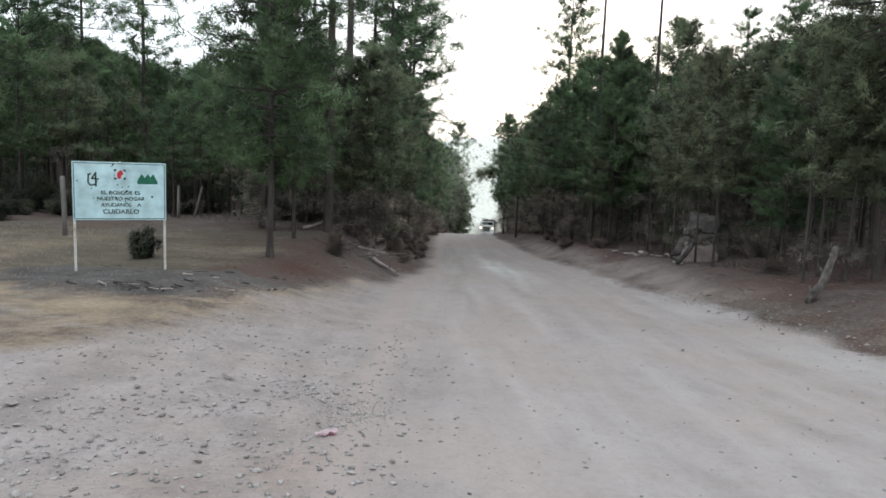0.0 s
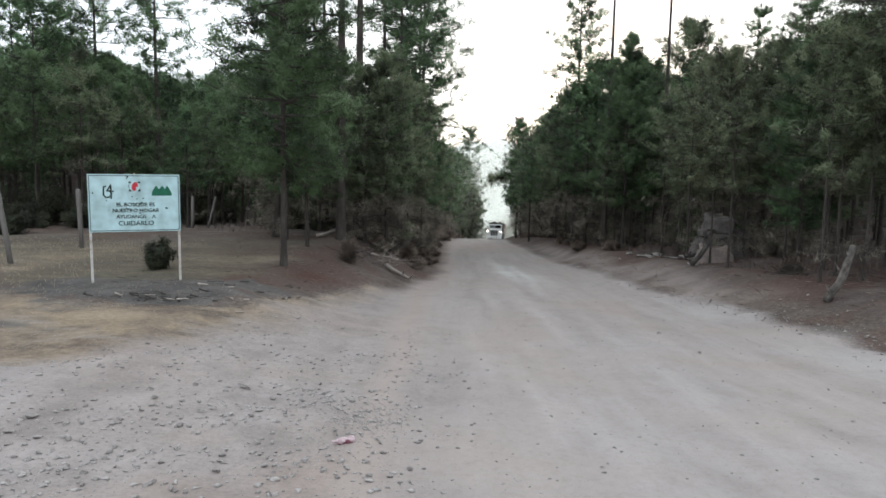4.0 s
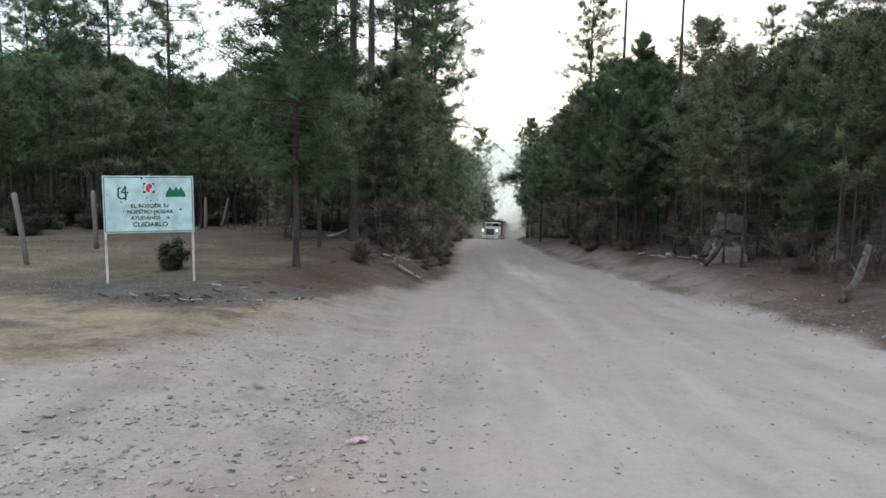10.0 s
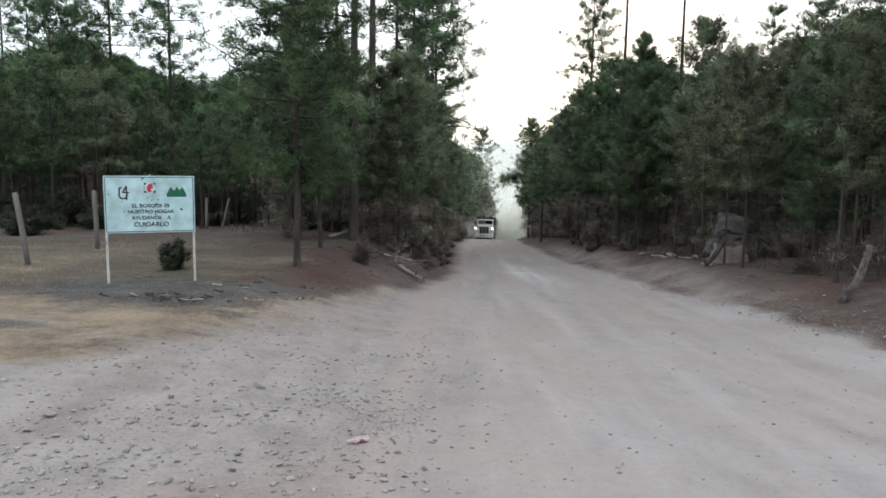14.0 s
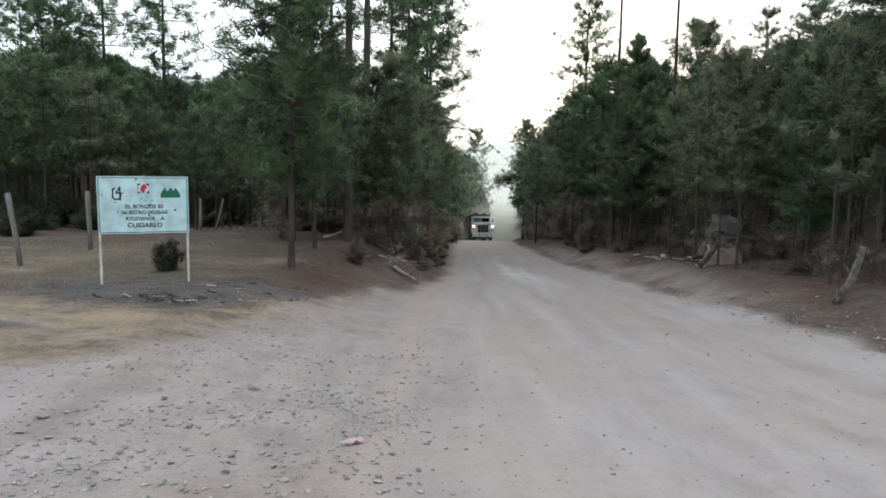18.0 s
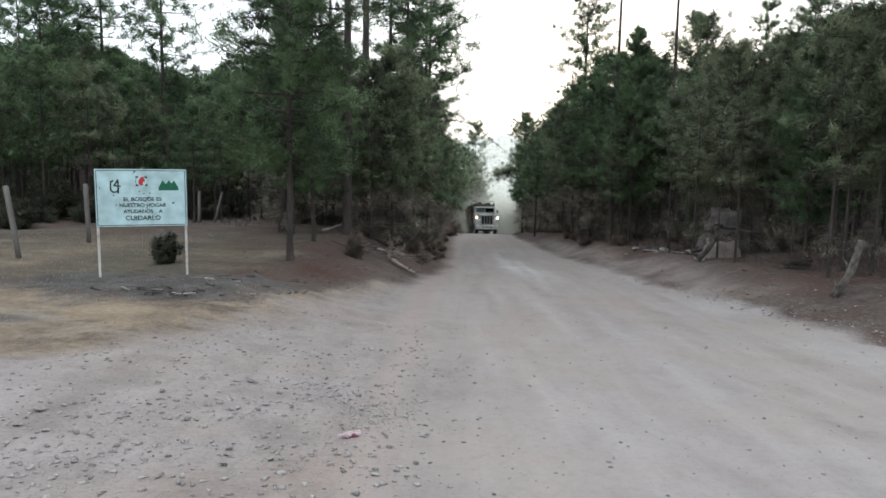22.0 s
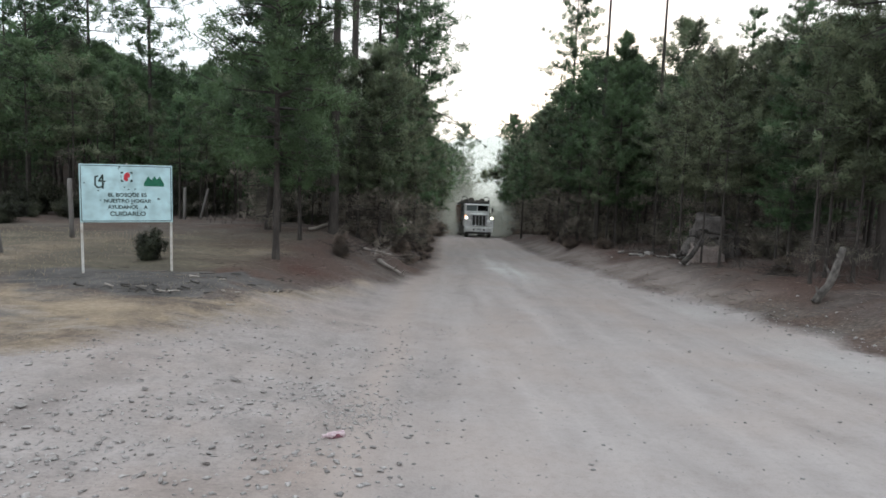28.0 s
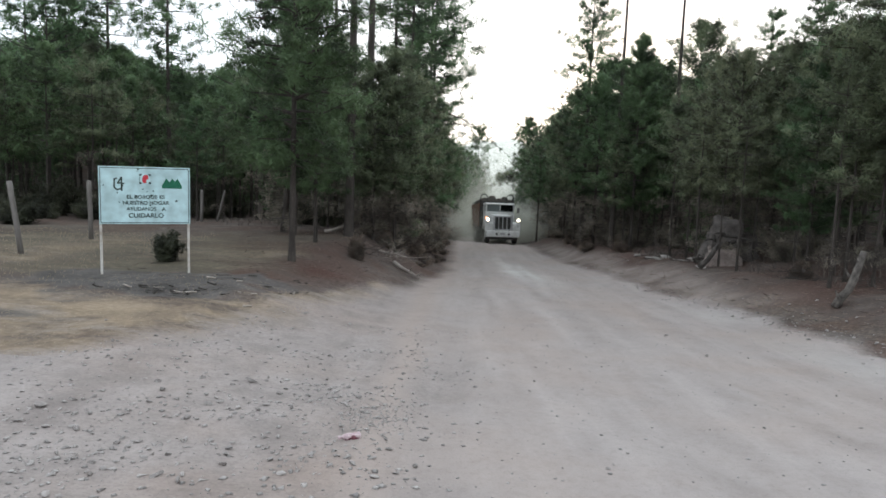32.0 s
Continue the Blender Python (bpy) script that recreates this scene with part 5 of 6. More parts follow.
def log_truck():
    t = new("log_truck")
    bm = bmesh.new()
    for x in (-0.45, 0.45):
        box(bm, x, 4.0, 0.82, 0.12, 8.6, 0.24)
    for y in (0.6, 2.5, 4.5, 6.5, 8.2):
        box(bm, 0, y, 0.82, 0.9, 0.14, 0.16)
    box(bm, 0, 0.6, 0.50, 1.9, 0.16, 0.16)
    box(bm, 0, 6.0, 0.52, 1.9, 0.16, 0.16)
    box(bm, 0, 7.3, 0.52, 1.9, 0.16, 0.16)
    part("chassis", bm, M_DARK, t)
    bm = bmesh.new()
    taper(bm, -0.42, 1.12, 0.44, 0.82, -0.12, 1.2, 0.46, 0.95, 0.04)
    bumper = part("bumper", bm, M_TRUCK, t, "dusty white front bumper")
    for x in (-0.42, 0.42):
        bm = bmesh.new()
        disc(bm, x, -0.43, 0.64, 0.08, 0.05, "Y", 14)
        part("fog_lamp", bm, M_DARK, bumper)
    bm = bmesh.new()
    box(bm, 0, -0.435, 0.66, 0.34, 0.02, 0.15)
    part("plate", bm, M_PLATE, bumper)
    bm = bmesh.new()
    box(bm, 0, -0.15, 0.36, 1.7, 0.3, 0.14)
    part("tow_beam", bm, M_DARK, t)
    bm = bmesh.new()
    taper(bm, -0.22, 0.66, 0.9, 1.86, 1.35, 0.78, 0.95, 2.02, 0.09)
    part("hood", bm, M_TRUCK, t, "dusty white engine hood")
    bm = bmesh.new()
    box(bm, 0, -0.25, 1.38, 1.2, 0.05, 0.84)
    grille = part("grille", bm, M_DARK, t, "dark grille with upright chrome bars")
    for k in range(5):
        bm = bmesh.new()
        box(bm, -0.56 + 0.28 * k, -0.30, 1.38, 0.055, 0.05, 0.88, 0.012)
        part("bar", bm, M_CHROME, grille)
    bm = bmesh.new()
    for cx, cz, sx, sz in ((0, 1.84, 1.36, 0.09), (0, 0.94, 1.36, 0.09), (-0.64, 1.39, 0.08, 0.82), (0.64, 1.39, 0.08, 0.82)):
        box(bm, cx, -0.27, cz, sx, 0.12, sz, 0.02)
    part("surround", bm, M_CHROME, grille)
    for s in (-1, 1):
        bm = bmesh.new()
        pts = [(-0.30, 0.85), (-0.30, 1.30), (-0.12, 1.46), (0.45, 1.48), (1.1, 1.40), (1.45, 1.15), (1.45, 0.95), (1.1, 1.12), (0.6, 1.2), (0.1, 1.1), (-0.05, 0.85)]
        a = [bm.verts.new((s * 0.66, y, z)) for y, z in pts]
        b = [bm.verts.new((s * 1.2, y, z)) for y, z in pts]
        bm.faces.new(a)
        bm.faces.new(b[::-1])
        for i in range(len(a)):
            j = (i + 1) % len(a)
            bm.faces.new((a[j], a[i], b[i], b[j]))
        bmesh.ops.recalc_face_normals(bm, faces=bm.faces[:])
        part("fender", bm, M_TRUCK, t, "dusty white front fender")
        bm = bmesh.new()
        disc(bm, s * 1.05, -0.26, 1.6, 0.16, 0.24, "Y", 20, 0.03)
        box(bm, s * 1.05, -0.2, 1.45, 0.06, 0.06, 0.14)
        lamp = part("headlight", bm, M_TRUCK, t)
        bm = bmesh.new()
        disc(bm, s * 1.05, -0.385, 1.6, 0.092, 0.03, "Y", 20)
        part("lens", bm, M_LAMP, lamp, "lit warm headlight lens")
        bm = bmesh.new()
        # the lit amber disc also stands in for orange glare round its headlight
        disc(bm, s * (1.13 if s < 0 else 1.02), -0.33, 1.74 if s < 0 else 1.22, 0.08, 0.04, "Y", 12)
        part("indicator", bm, M_AMBER if s < 0 else M_CHROME, t, "amber marker lamp" if s < 0 else "")
        bm = bmesh.new()
        tube(bm, [(s * 1.0, 1.5, 2.1), (s * 1.3, 1.4, 2.15), (s * 1.3, 1.4, 2.5), (s * 1.0, 1.5, 2.6)], [0.015] * 4, 6)
        box(bm, s * 1.3, 1.38, 2.32, 0.17, 0.05, 0.36, 0.02)
        part("mirror", bm, M_DARK, t)
    bm = bmesh.new()
    box(bm, 0, 2.05, 1.56, 2.02, 1.5, 1.16, 0.06)
    taper(bm, 1.32, 0.99, 2.08, 2.2, 2.78, 1.0, 2.08, 2.2, 0)
    box(bm, 0, 2.1, 2.74, 2.06, 1.62, 0.13, 0.05)
    for x in (-0.97, 0.97):
        box(bm, x, 1.36, 2.36, 0.1, 0.1, 0.66, 0.02)
        box(bm, x, 2.1, 2.36, 0.07, 0.1, 0.66)
        box(bm, x, 2.72, 2.36, 0.07, 0.14, 0.66)
    box(bm, 0, 2.77, 2.36, 2.0, 0.05, 0.66)
    cab = part("cab", bm, M_TRUCK, t, "dusty white steel cab")
    for s in (-1, 1):
        bm = bmesh.new()
        box(bm, s * 0.465, 1.35, 2.43, 0.88, 0.02, 0.48)
        part("windscreen", bm, M_GLASS if s > 0 else M_REFLECTGLASS, cab, "dark windscreen half" if s > 0 else "dusty windscreen half")
        bm = bmesh.new()
        box(bm, s * 0.975, 1.75, 2.36, 0.02, 0.62, 0.58)
        box(bm, s * 0.975, 2.4, 2.36, 0.02, 0.5, 0.58)
        part("side_window", bm, M_GLASS, cab)
        bm = bmesh.new()
        box(bm, s * 1.02, 1.85, 1.5, 0.02, 0.9, 0.9, 0.008)
        part("door", bm, M_TRUCK, cab)
    bm = bmesh.new()
    box(bm, 0, 1.33, 2.36, 0.05, 0.05, 0.62)
    part("windscreen_post", bm, M_TRUCK, cab)
    bm = bmesh.new()
    taper(bm, 1.1, 0.98, 2.68, 2.73, 1.4, 1.02, 2.70, 2.79, 0.0)
    part("visor", bm, M_TRUCK, cab)
    for x in (-0.6, -0.3, 0.0, 0.3, 0.6):
        bm = bmesh.new()
        box(bm, x, 1.35, 2.83, 0.1, 0.06, 0.05, 0.01)
        part("roof_lamp", bm, M_DARK, cab)
    bm = bmesh.new()
    tube(bm, [(1.1, 2.9, 0.9), (1.1, 2.9, 3.2)], [0.06, 0.06], 10)
    part("exhaust_stack", bm, M_DARK, t)
    # load bed
    bm = bmesh.new()
    box(bm, 0, 6.0, 1.06, 2.36, 6.0, 0.12, 0.01)
    bed = part("bed", bm, M_DARK, t)
    bm = bmesh.new()
    for x in np.linspace(-1.05, 1.05, 7):
        box(bm, x, 3.02, 2.0, 0.06, 0.06, 1.8)
    for z in (1.3, 1.9, 2.5, 2.9):
        box(bm, 0, 3.02, z, 2.3, 0.05, 0.1)
    part("headboard", bm, M_DARK, bed)
    for s in (-1, 1):
        bm = bmesh.new()
        arc = [(s * (0.95 + 0.25 * math.cos(a)), 3.0, 3.2 + 0.28 * math.sin(a)) for a in np.linspace(0, math.pi, 7)]
        tube(bm, [(s * 1.2, 3.0, 1.1)] + arc + [(s * 0.7, 3.0, 2.7)], [0.035] * 9, 8)
        part("hoop", bm, M_DARK, bed, "bent steel pipe hoop")
        for y in (3.3, 4.6, 5.9, 7.2, 8.6):
            bm = bmesh.new()
            box(bm, s * 1.2, y, 2.05, 0.08, 0.1, 2.0, 0.01)
            part("stake", bm, M_DARK, bed)
        for z in (1.28, 1.56, 1.84, 2.12, 2.40, 2.68):
            bm = bmesh.new()
            box(bm, s * 1.25, 6.0, z, 0.035, 5.7, 0.265, 0.006)
            part("side_board", bm, M_RUST, bed, "orange-brown rusty side board")
    wheels = [wheel(t, s * 0.95, 0.6, 0.5, 0.28) for s in (-1, 1)] + [wheel(t, s * 0.92, y, 0.5, 0.5) for s in (-1, 1) for y in (6.0, 7.3)]
    tagged(t, "dusty white log truck with lit headlights coming up the road", "truck")
    logs = []
    for x, z, r, L in ((-0.72, 2.72, 0.27, 5.9), (0.0, 2.62, 0.26, 5.6), (0.70, 2.66, 0.28, 5.8), (-0.36, 3.08, 0.28, 5.7), (0.13, 2.98, 0.2, 5.9), (0.56, 3.06, 0.26, 5.9), (-0.88, 2.98, 0.24, 5.5), (0.95, 2.95, 0.18, 5.8),
                       (-0.75, 2.1, 0.3, 5.8), (0.0, 2.05, 0.32, 5.8), (0.75, 2.1, 0.3, 5.8), (-0.6, 1.45, 0.32, 5.8), (0.2, 1.45, 0.34, 5.8), (0.85, 1.45, 0.3, 5.8)):
        g = new("cargo_log")
        bm = bmesh.new()
        tube(bm, [(0.02 * math.sin(k), L * k / 5, 0.02 * math.cos(k * 2)) for k in range(6)], [r * (1 - 0.04 * k) for k in range(6)], 12, wob=0.04)
        part("stem", bm, M_BARKLOG, g, smooth_shade=False)
        bm = bmesh.new()
        disc(bm, 0, -0.004, 0, r * 0.93, 0.012, "Y", 14)
        part("cut_end", bm, M_CUT, g)
        tagged(g, "rough-barked pine log loaded on the truck", "log", "logs on the truck")
        logs.append((g, (x, 3.1, z)))
    return t, wheels, logs


TRUCK, WHEELS, LOGS = log_truck()
ROUTE_T = [0, 3, 6, 9, 12, 14.5, 16.5, 18, 20, 23, 25.5, 27.5, 29, 30, 32]
ROUTE_Y = [123.9, 115.6, 109.0, 102.6, 94.8, 87.2, 81.6, 78.3, 74.8, 69.0, 64.1, 58.9, 55.3, 52.2, 46.7]
LINE_Y = [46.7, 52.2, 58.6, 64.4, 70, 75.6, 81.4, 86.8, 94.8, 104.2, 108.5, 115.4, 123.9, 135, 160]
LINE_X = [2.62, 2.47, 2.40, 2.46, 2.46, 2.38, 2.02, 1.78, 2.40, 3.89, 5.2, 6.5, 7.57, 9.4, 14.5]


def route_y(t):
    return sum(float(np.interp(min(32, max(0, t + d)), ROUTE_T, ROUTE_Y)) for d in (-0.8, -0.4, 0, 0.4, 0.8)) / 5


def line_x(y):
    return sum(float(np.interp(y + d, LINE_Y, LINE_X)) for d in (-4, -2, 0, 2, 4)) / 5


def truck_pose(t):
    """Nose at the route's point, body along the road, wheels on the ground."""
    y = route_y(t)
    yf, yr = y + 0.9, y + 7.0
    xf, xr = line_x(yf), line_x(yr)
    zf, zr = gz(xf, yf), gz(xr, yr)
    yaw = 4.0 * float(smooth(14, 19, t)) - math.degrees(math.atan2(xr - xf, yr - yf))
    tilt = math.degrees(math.atan2(zr - zf, 6.1))
    slope = (zr - zf) / 6.1
    x0 = xf - (xr - xf) / 6.1 * 0.9
    return pose(x0, y + 0.38, zf - slope * 0.6 + 0.01, tilt, 0, yaw)


# ---- dust ----
def dust_material():
    m = bpy.data.materials.new("airborne_dust")
    m.use_nodes = True
    n, k = m.node_tree.nodes, m.node_tree.links
    d, tr, mx = n.new("ShaderNodeBsdfDiffuse"), n.new("ShaderNodeBsdfTranslucent"), n.new("ShaderNodeMixShader")
    d.inputs[0].default_value = tr.inputs[0].default_value = (0.69, 0.69, 0.615, 1)
    mx.inputs[0].default_value = 0.5
    k.new(d.outputs[0], mx.inputs[1])
    k.new(tr.outputs[0], mx.inputs[2])
    # each fleck stands for a thin wisp of dust
    thin, wisp = n.new("ShaderNodeBsdfTransparent"), n.new("ShaderNodeMixShader")
    wisp.inputs[0].default_value = 0.42
    k.new(thin.outputs[0], wisp.inputs[1])
    k.new(mx.outputs[0], wisp.inputs[2])
    k.new(wisp.outputs[0], n["Material Output"].inputs[0])
    return m


M_DUSTAIR = dust_material()


def dust_mesh(seed, n, sx, sy, sz, size):
    r = np.random.default_rng(seed)
    hubs = r.normal(0, 0.55, (9, 3))
    c = hubs[r.integers(0, 9, n)] + r.normal(0, 0.62, (n, 3))
    c = c * np.array([sx, sy, sz])
    a = r.normal(0, 1, (n, 3, 3)) * size
    return np_mesh("dust", (c[:, None, :] + a).reshape(-1, 3), np.arange(3 * n).reshape(-1, 3))


DUST = []


def dust_clouds():
    meshes = [dust_mesh(3 + i, 20000, 2.5, 4.0, 1.8, 0.020) for i in range(3)] + [dust_mesh(13 + i, 18000, 0.9, 2.6, 1.0, 0.020) for i in range(2)]
    random.seed(9)
    # beside the wheels, then the plume behind
    for k in range(20):
        ob = new("dust_cloud", meshes[3 + k % 2])
        DUST.append((ob, 1.5 + 9.0 * k / 20, (3.6, 2.7, 4.4, 3.1, -2.4)[k % 5] + random.uniform(-0.3, 0.3), random.uniform(0.2, 0.9) + 0.5 * (k % 3), random.uniform(-8, 8)))
    for k in range(36):
        ob = new("dust_cloud", meshes[k % 3])
        off = 11.5 + 32 * (k / 36) ** 1.2
        side = (2.6, 1.2, 3.6, 1.9, 0.8, 2.4, 1.0, 3.2)[k % 8]
        DUST.append((ob, off, side + random.uniform(-0.7, 0.7), random.uniform(0.4, 1.6) + 0.075 * off, random.uniform(-25, 25)))
    for ob, *rest in DUST:
        tagged(ob, "pale dust raised behind the truck's wheels", "dust", "dust behind the truck", "stuff")
    for me in meshes:
        me.materials.append(M_DUSTAIR)
    # the haze that hangs where the road drops away
    for x, y, z, n, sx, sy, sz, size in ((5.0, 143.0, 2.0, 86000, 6.0, 6.0, 6.5, 0.040), (0.6, 106.0, -2.5, 11000, 2.4, 4.0, 5.0, 0.030), (-1.4, 70.0, 0.0, 11600, 1.0, 8.0, 3.2, 0.0225)):
        me = dust_mesh(int(y), n, sx, sy, sz, size)
        me.materials.append(M_DUSTAIR)
        ob = new("dust_haze", me)
        ob.matrix_basis = pose(x, y, z)
        tagged(ob, "thin pale dust haze hanging over the road", "dust", kind="stuff")


dust_clouds()


# ---- stones, bottle, dry grass ----
def stone_mesh(seed, flat=0.55):
    r = np.random.default_rng(seed)
    bm = bmesh.new()
    bmesh.ops.create_icosphere(bm, subdivisions=2, radius=0.5)
    ax = [Vector(r.normal(0, 1, 3)).normalized() for _ in range(7)]
    cut = [r.uniform(0.05, 0.26) for _ in range(7)]
    for v in bm.verts:
        for a, c in zip(ax, cut):
            d = v.co.dot(a)
            if d > c:
                v.co -= a * (d - c) * 0.97
        v.co *= 1 + r.normal(0, 0.07)
        v.co.z *= flat
    me = bpy.data.meshes.new("stone")
    bm.to_mesh(me)
    bm.free()
    me.materials.append(M_STONE)
    return me


STONES = [stone_mesh(100 + i, 0.42 + 0.05 * (i % 5)) for i in range(12)]


def stone(x, y, d, k, label, group):
    ob = new("stone", STONES[k % len(STONES)])
    ob.matrix_basis = pose(x, y, gz(x, y) + 0.09 * d, random.uniform(-8, 8), random.uniform(-8, 8), random.uniform(0, 360))
    ob.scale = (d, d * random.uniform(0.6, 0.95), d * random.uniform(0.75, 1.15))
    tagged(ob, label, "stone", group)


random.seed(31)
APRON = [(-3.03, 6.60, 0.098), (-2.44, 6.41, 0.139), (-2.00, 6.52, 0.185), (-2.95, 5.45, 0.072), (-2.39, 5.68, 0.084), (-2.10, 5.66, 0.094), (-2.02, 5.73, 0.095), (-2.09, 5.18, 0.104), (-2.04, 5.22, 0.077), (-2.57, 5.84, 0.087), (-3.21, 5.10, 0.152), (-3.14, 4.78, 0.117), (-2.44, 4.18, 0.092), (-2.30, 4.17, 0.095), (-2.55, 4.23, 0.069), (-2.29, 4.51, 0.080), (-1.89, 4.41, 0.086), (-1.75, 4.77, 0.081), (-1.50, 4.33, 0.101), (-1.67, 4.00, 0.088), (-1.82, 4.05, 0.134), (-2.69, 4.73, 0.096), (-1.57, 4.54, 0.086), (-2.22, 5.21, 0.072), (-2.35, 5.87, 0.086), (-2.75, 6.13, 0.130), (-2.42, 10.67, 0.155), (-0.48, 4.80, 0.077), (-0.30, 6.27, 0.068), (-0.98, 7.29, 0.078), (-1.36, 7.01, 0.090), (-1.67, 7.54, 0.082)]
ROADSTONES = [(0.41, 8.03, 0.070), (0.55, 8.32, 0.072), (0.82, 7.46, 0.065), (0.35, 6.01, 0.041), (-1.00, 8.82, 0.102), (-0.25, 4.27, 0.052), (-0.38, 4.36, 0.071), (0.13, 4.20, 0.034), (1.25, 9.86, 0.095), (1.03, 11.45, 0.065), (3.45, 9.66, 0.117), (1.29, 7.12, 0.077), (1.05, 4.66, 0.058), (1.10, 4.75, 0.049), (4.05, 7.43, 0.057), (3.57, 6.11, 0.062), (3.44, 11.60, 0.092)]
for k, (x, y, d) in enumerate(APRON):
    stone(x, y, d, k, "larger grey angular stone half sunk in gravel", "stones on the gravel apron")
for k, (x, y, d) in enumerate(ROADSTONES):
    stone(x, y, d, k + 5, "loose grey stone lying on the dirt road", "stones on the road")
CLUSTERS = [(-2.9, 5.2), (-1.9, 5.6), (-2.2, 4.4), (-3.6, 4.6), (-1.0, 4.7), (-0.9, 6.2), (-1.5, 6.6), (-2.6, 4.0)]
for k in range(80):
    # loose handfuls of stones
    cx, cy = CLUSTERS[k % 8]
    stone(cx + random.gauss(0, 0.32), cy + random.gauss(0, 0.24), 0.025 + 0.06 * random.random() ** 2, k, "small grey angular stone on gravel", "stones on the gravel apron")
for k in range(45):
    x, y = random.uniform(-4.2, 0.1), random.uniform(3.3, 10.5)
    x -= max(0, (y - 6)) * 0.12
    stone(x, y, 0.03 + 0.05 * random.random() ** 2.5, k, "small grey angular stone on gravel", "stones on the gravel apron")
for k in range(30):
    y = random.uniform(4, 20)
    x = random.uniform(0.0, float(np.interp(y, XR_Y, XR_X)) + 0.3)
    stone(x, y, 0.025 + 0.05 * random.random() ** 3, k, "small loose stone on the dirt road", "stones on the road")
for k in range(60):
    y = 8 + 10 * random.random() ** 1.2
    x = float(np.interp(y, XR_Y, XR_X)) + random.gauss(0.35, 0.4)
    stone(x, y, 0.04 + 0.12 * random.random() ** 3, k, "grey stone at the road's edge", "stones at the road's edge")


for k in range(16):
    stone(random.uniform(-6.3, -3.0), random.uniform(10.5, 12.8), random.uniform(0.025, 0.06), k, "small pale stone lying on grey ash", "stones by the sign")


def scatter(name, n, place, verts, faces, size, mat, label, category, flat=0.38, sink=0.08):
    """Many small pieces as one object."""
    r = np.random.default_rng(len(name) * 7 + n)
    x, y = place(r, n)
    z = height(x, y)
    v = np.asarray(verts, float)
    n = len(x)
    s = size(r, n)[:, None, None]
    a = r.uniform(0, 6.283, n)
    V = np.repeat(v[None], n, 0) * (1 + r.normal(0, 0.22, (n, len(v), 3)))
    V[..., 2] *= flat
    ca, sa = np.cos(a)[:, None], np.sin(a)[:, None]
    V = np.stack([V[..., 0] * ca - V[..., 1] * sa, V[..., 0] * sa + V[..., 1] * ca, V[..., 2]], -1) * s
    V += np.stack([x, y, z + sink * s[:, 0, 0]], -1)[:, None, :]
    F = np.asarray(faces)[None] + (np.arange(n) * len(v))[:, None, None]
    ob = link_mesh(name, np_mesh(name, V.reshape(-1, 3), F.reshape(-1, 3)), mat)
    tagged(ob, label, category, kind="stuff")


def island_material(name, c1, c2, rough=0.95):
    m = bpy.data.materials.new(name)
    m.use_nodes = True
    n, k = m.node_tree.nodes, m.node_tree.links
    g, r = n.new("ShaderNodeNewGeometry"), n.new("ShaderNodeValToRGB")
    r.color_ramp.elements[0].color, r.color_ramp.elements[1].color = (*c1, 1), (*c2, 1)
    k.new(g.outputs["Random Per Island"], r.inputs[0])
    k.new(r.outputs[0], n["Principled BSDF"].inputs["Base Color"])
    n["Principled BSDF"].inputs["Roughness"].default_value = rough
    return m


OCTA = [(0.5, 0, 0), (0, 0.42, 0), (-0.5, 0.06, 0), (0, -0.4, 0.05), (0.05, 0.03, 0.5), (0, 0, -0.3)]
OCTA_F = [(0, 1, 4), (1, 2, 4), (2, 3, 4), (3, 0, 4), (1, 0, 5), (2, 1, 5), (3, 2, 5), (0, 3, 5)]
BLADE = [(-0.03, 0, 0), (0.03, 0, 0), (0.12, 0.1, 1.0), (-0.02, 0.03, 0), (0.02, -0.03, 0), (-0.2, 0.1, 0.8), (0.0, 0.03, 0), (0.0, -0.03, 0), (0.08, -0.3, 0.7)]
BLADE_F = [(0, 1, 2), (3, 4, 5), (6, 7, 8)]
TWIG = [(-0.5, -0.02, 0), (-0.5, 0.02, 0), (-0.45, 0, 0.04), (0.5, 0.08, 0.01)]
TWIG_F = [(0, 2, 3), (1, 0, 3), (2, 1, 3)]
M_GRAVEL = island_material("gravel_bits", (0.17, 0.156, 0.15), (0.37, 0.342, 0.328))
M_PEBBLE = island_material("road_pebbles", (0.09, 0.085, 0.08), (0.34, 0.32, 0.31))
M_STRAWBITS = island_material("dry_grass_blades", (0.29, 0.233, 0.168), (0.42, 0.345, 0.255))
M_LITTERBITS = island_material("litter_bits", (0.06, 0.045, 0.038), (0.26, 0.20, 0.165))


def on_apron(r, n):
    x, y = r.uniform(-6.0, 0.2, n), 2.6 + 8.5 * r.random(n) ** 1.2
    keep = (road_share(x, y) > 0.4) & (vnoise(x, y, 0.55, 41) + 0.6 * vnoise(x, y, 0.2, 42) + r.normal(0, 0.3, n) > 0.22)
    return x[keep], y[keep]


def on_patch(r, n):
    return -0.72 + r.normal(0, 0.17, n), 5.75 + r.normal(0, 0.3, n)


def on_road(r, n):
    y = 3 + 30 * r.random(n) ** 1.5
    return -0.6 + r.random(n) * (np.interp(y, XR_Y, XR_X) + 0.5), y


def on_straw(r, n):
    y = r.uniform(6.2, 12.3, n)
    return -np.abs(r.normal(0, 3.4, n)) - np.interp(y, [6.2, 6.6, 8.4, 11.4, 12.5], [5, 4.0, 3.0, 2.3, 2.2]), y


def on_meadow(r, n):
    return r.uniform(-16, -7.0, n), r.uniform(11.5, 20, n)


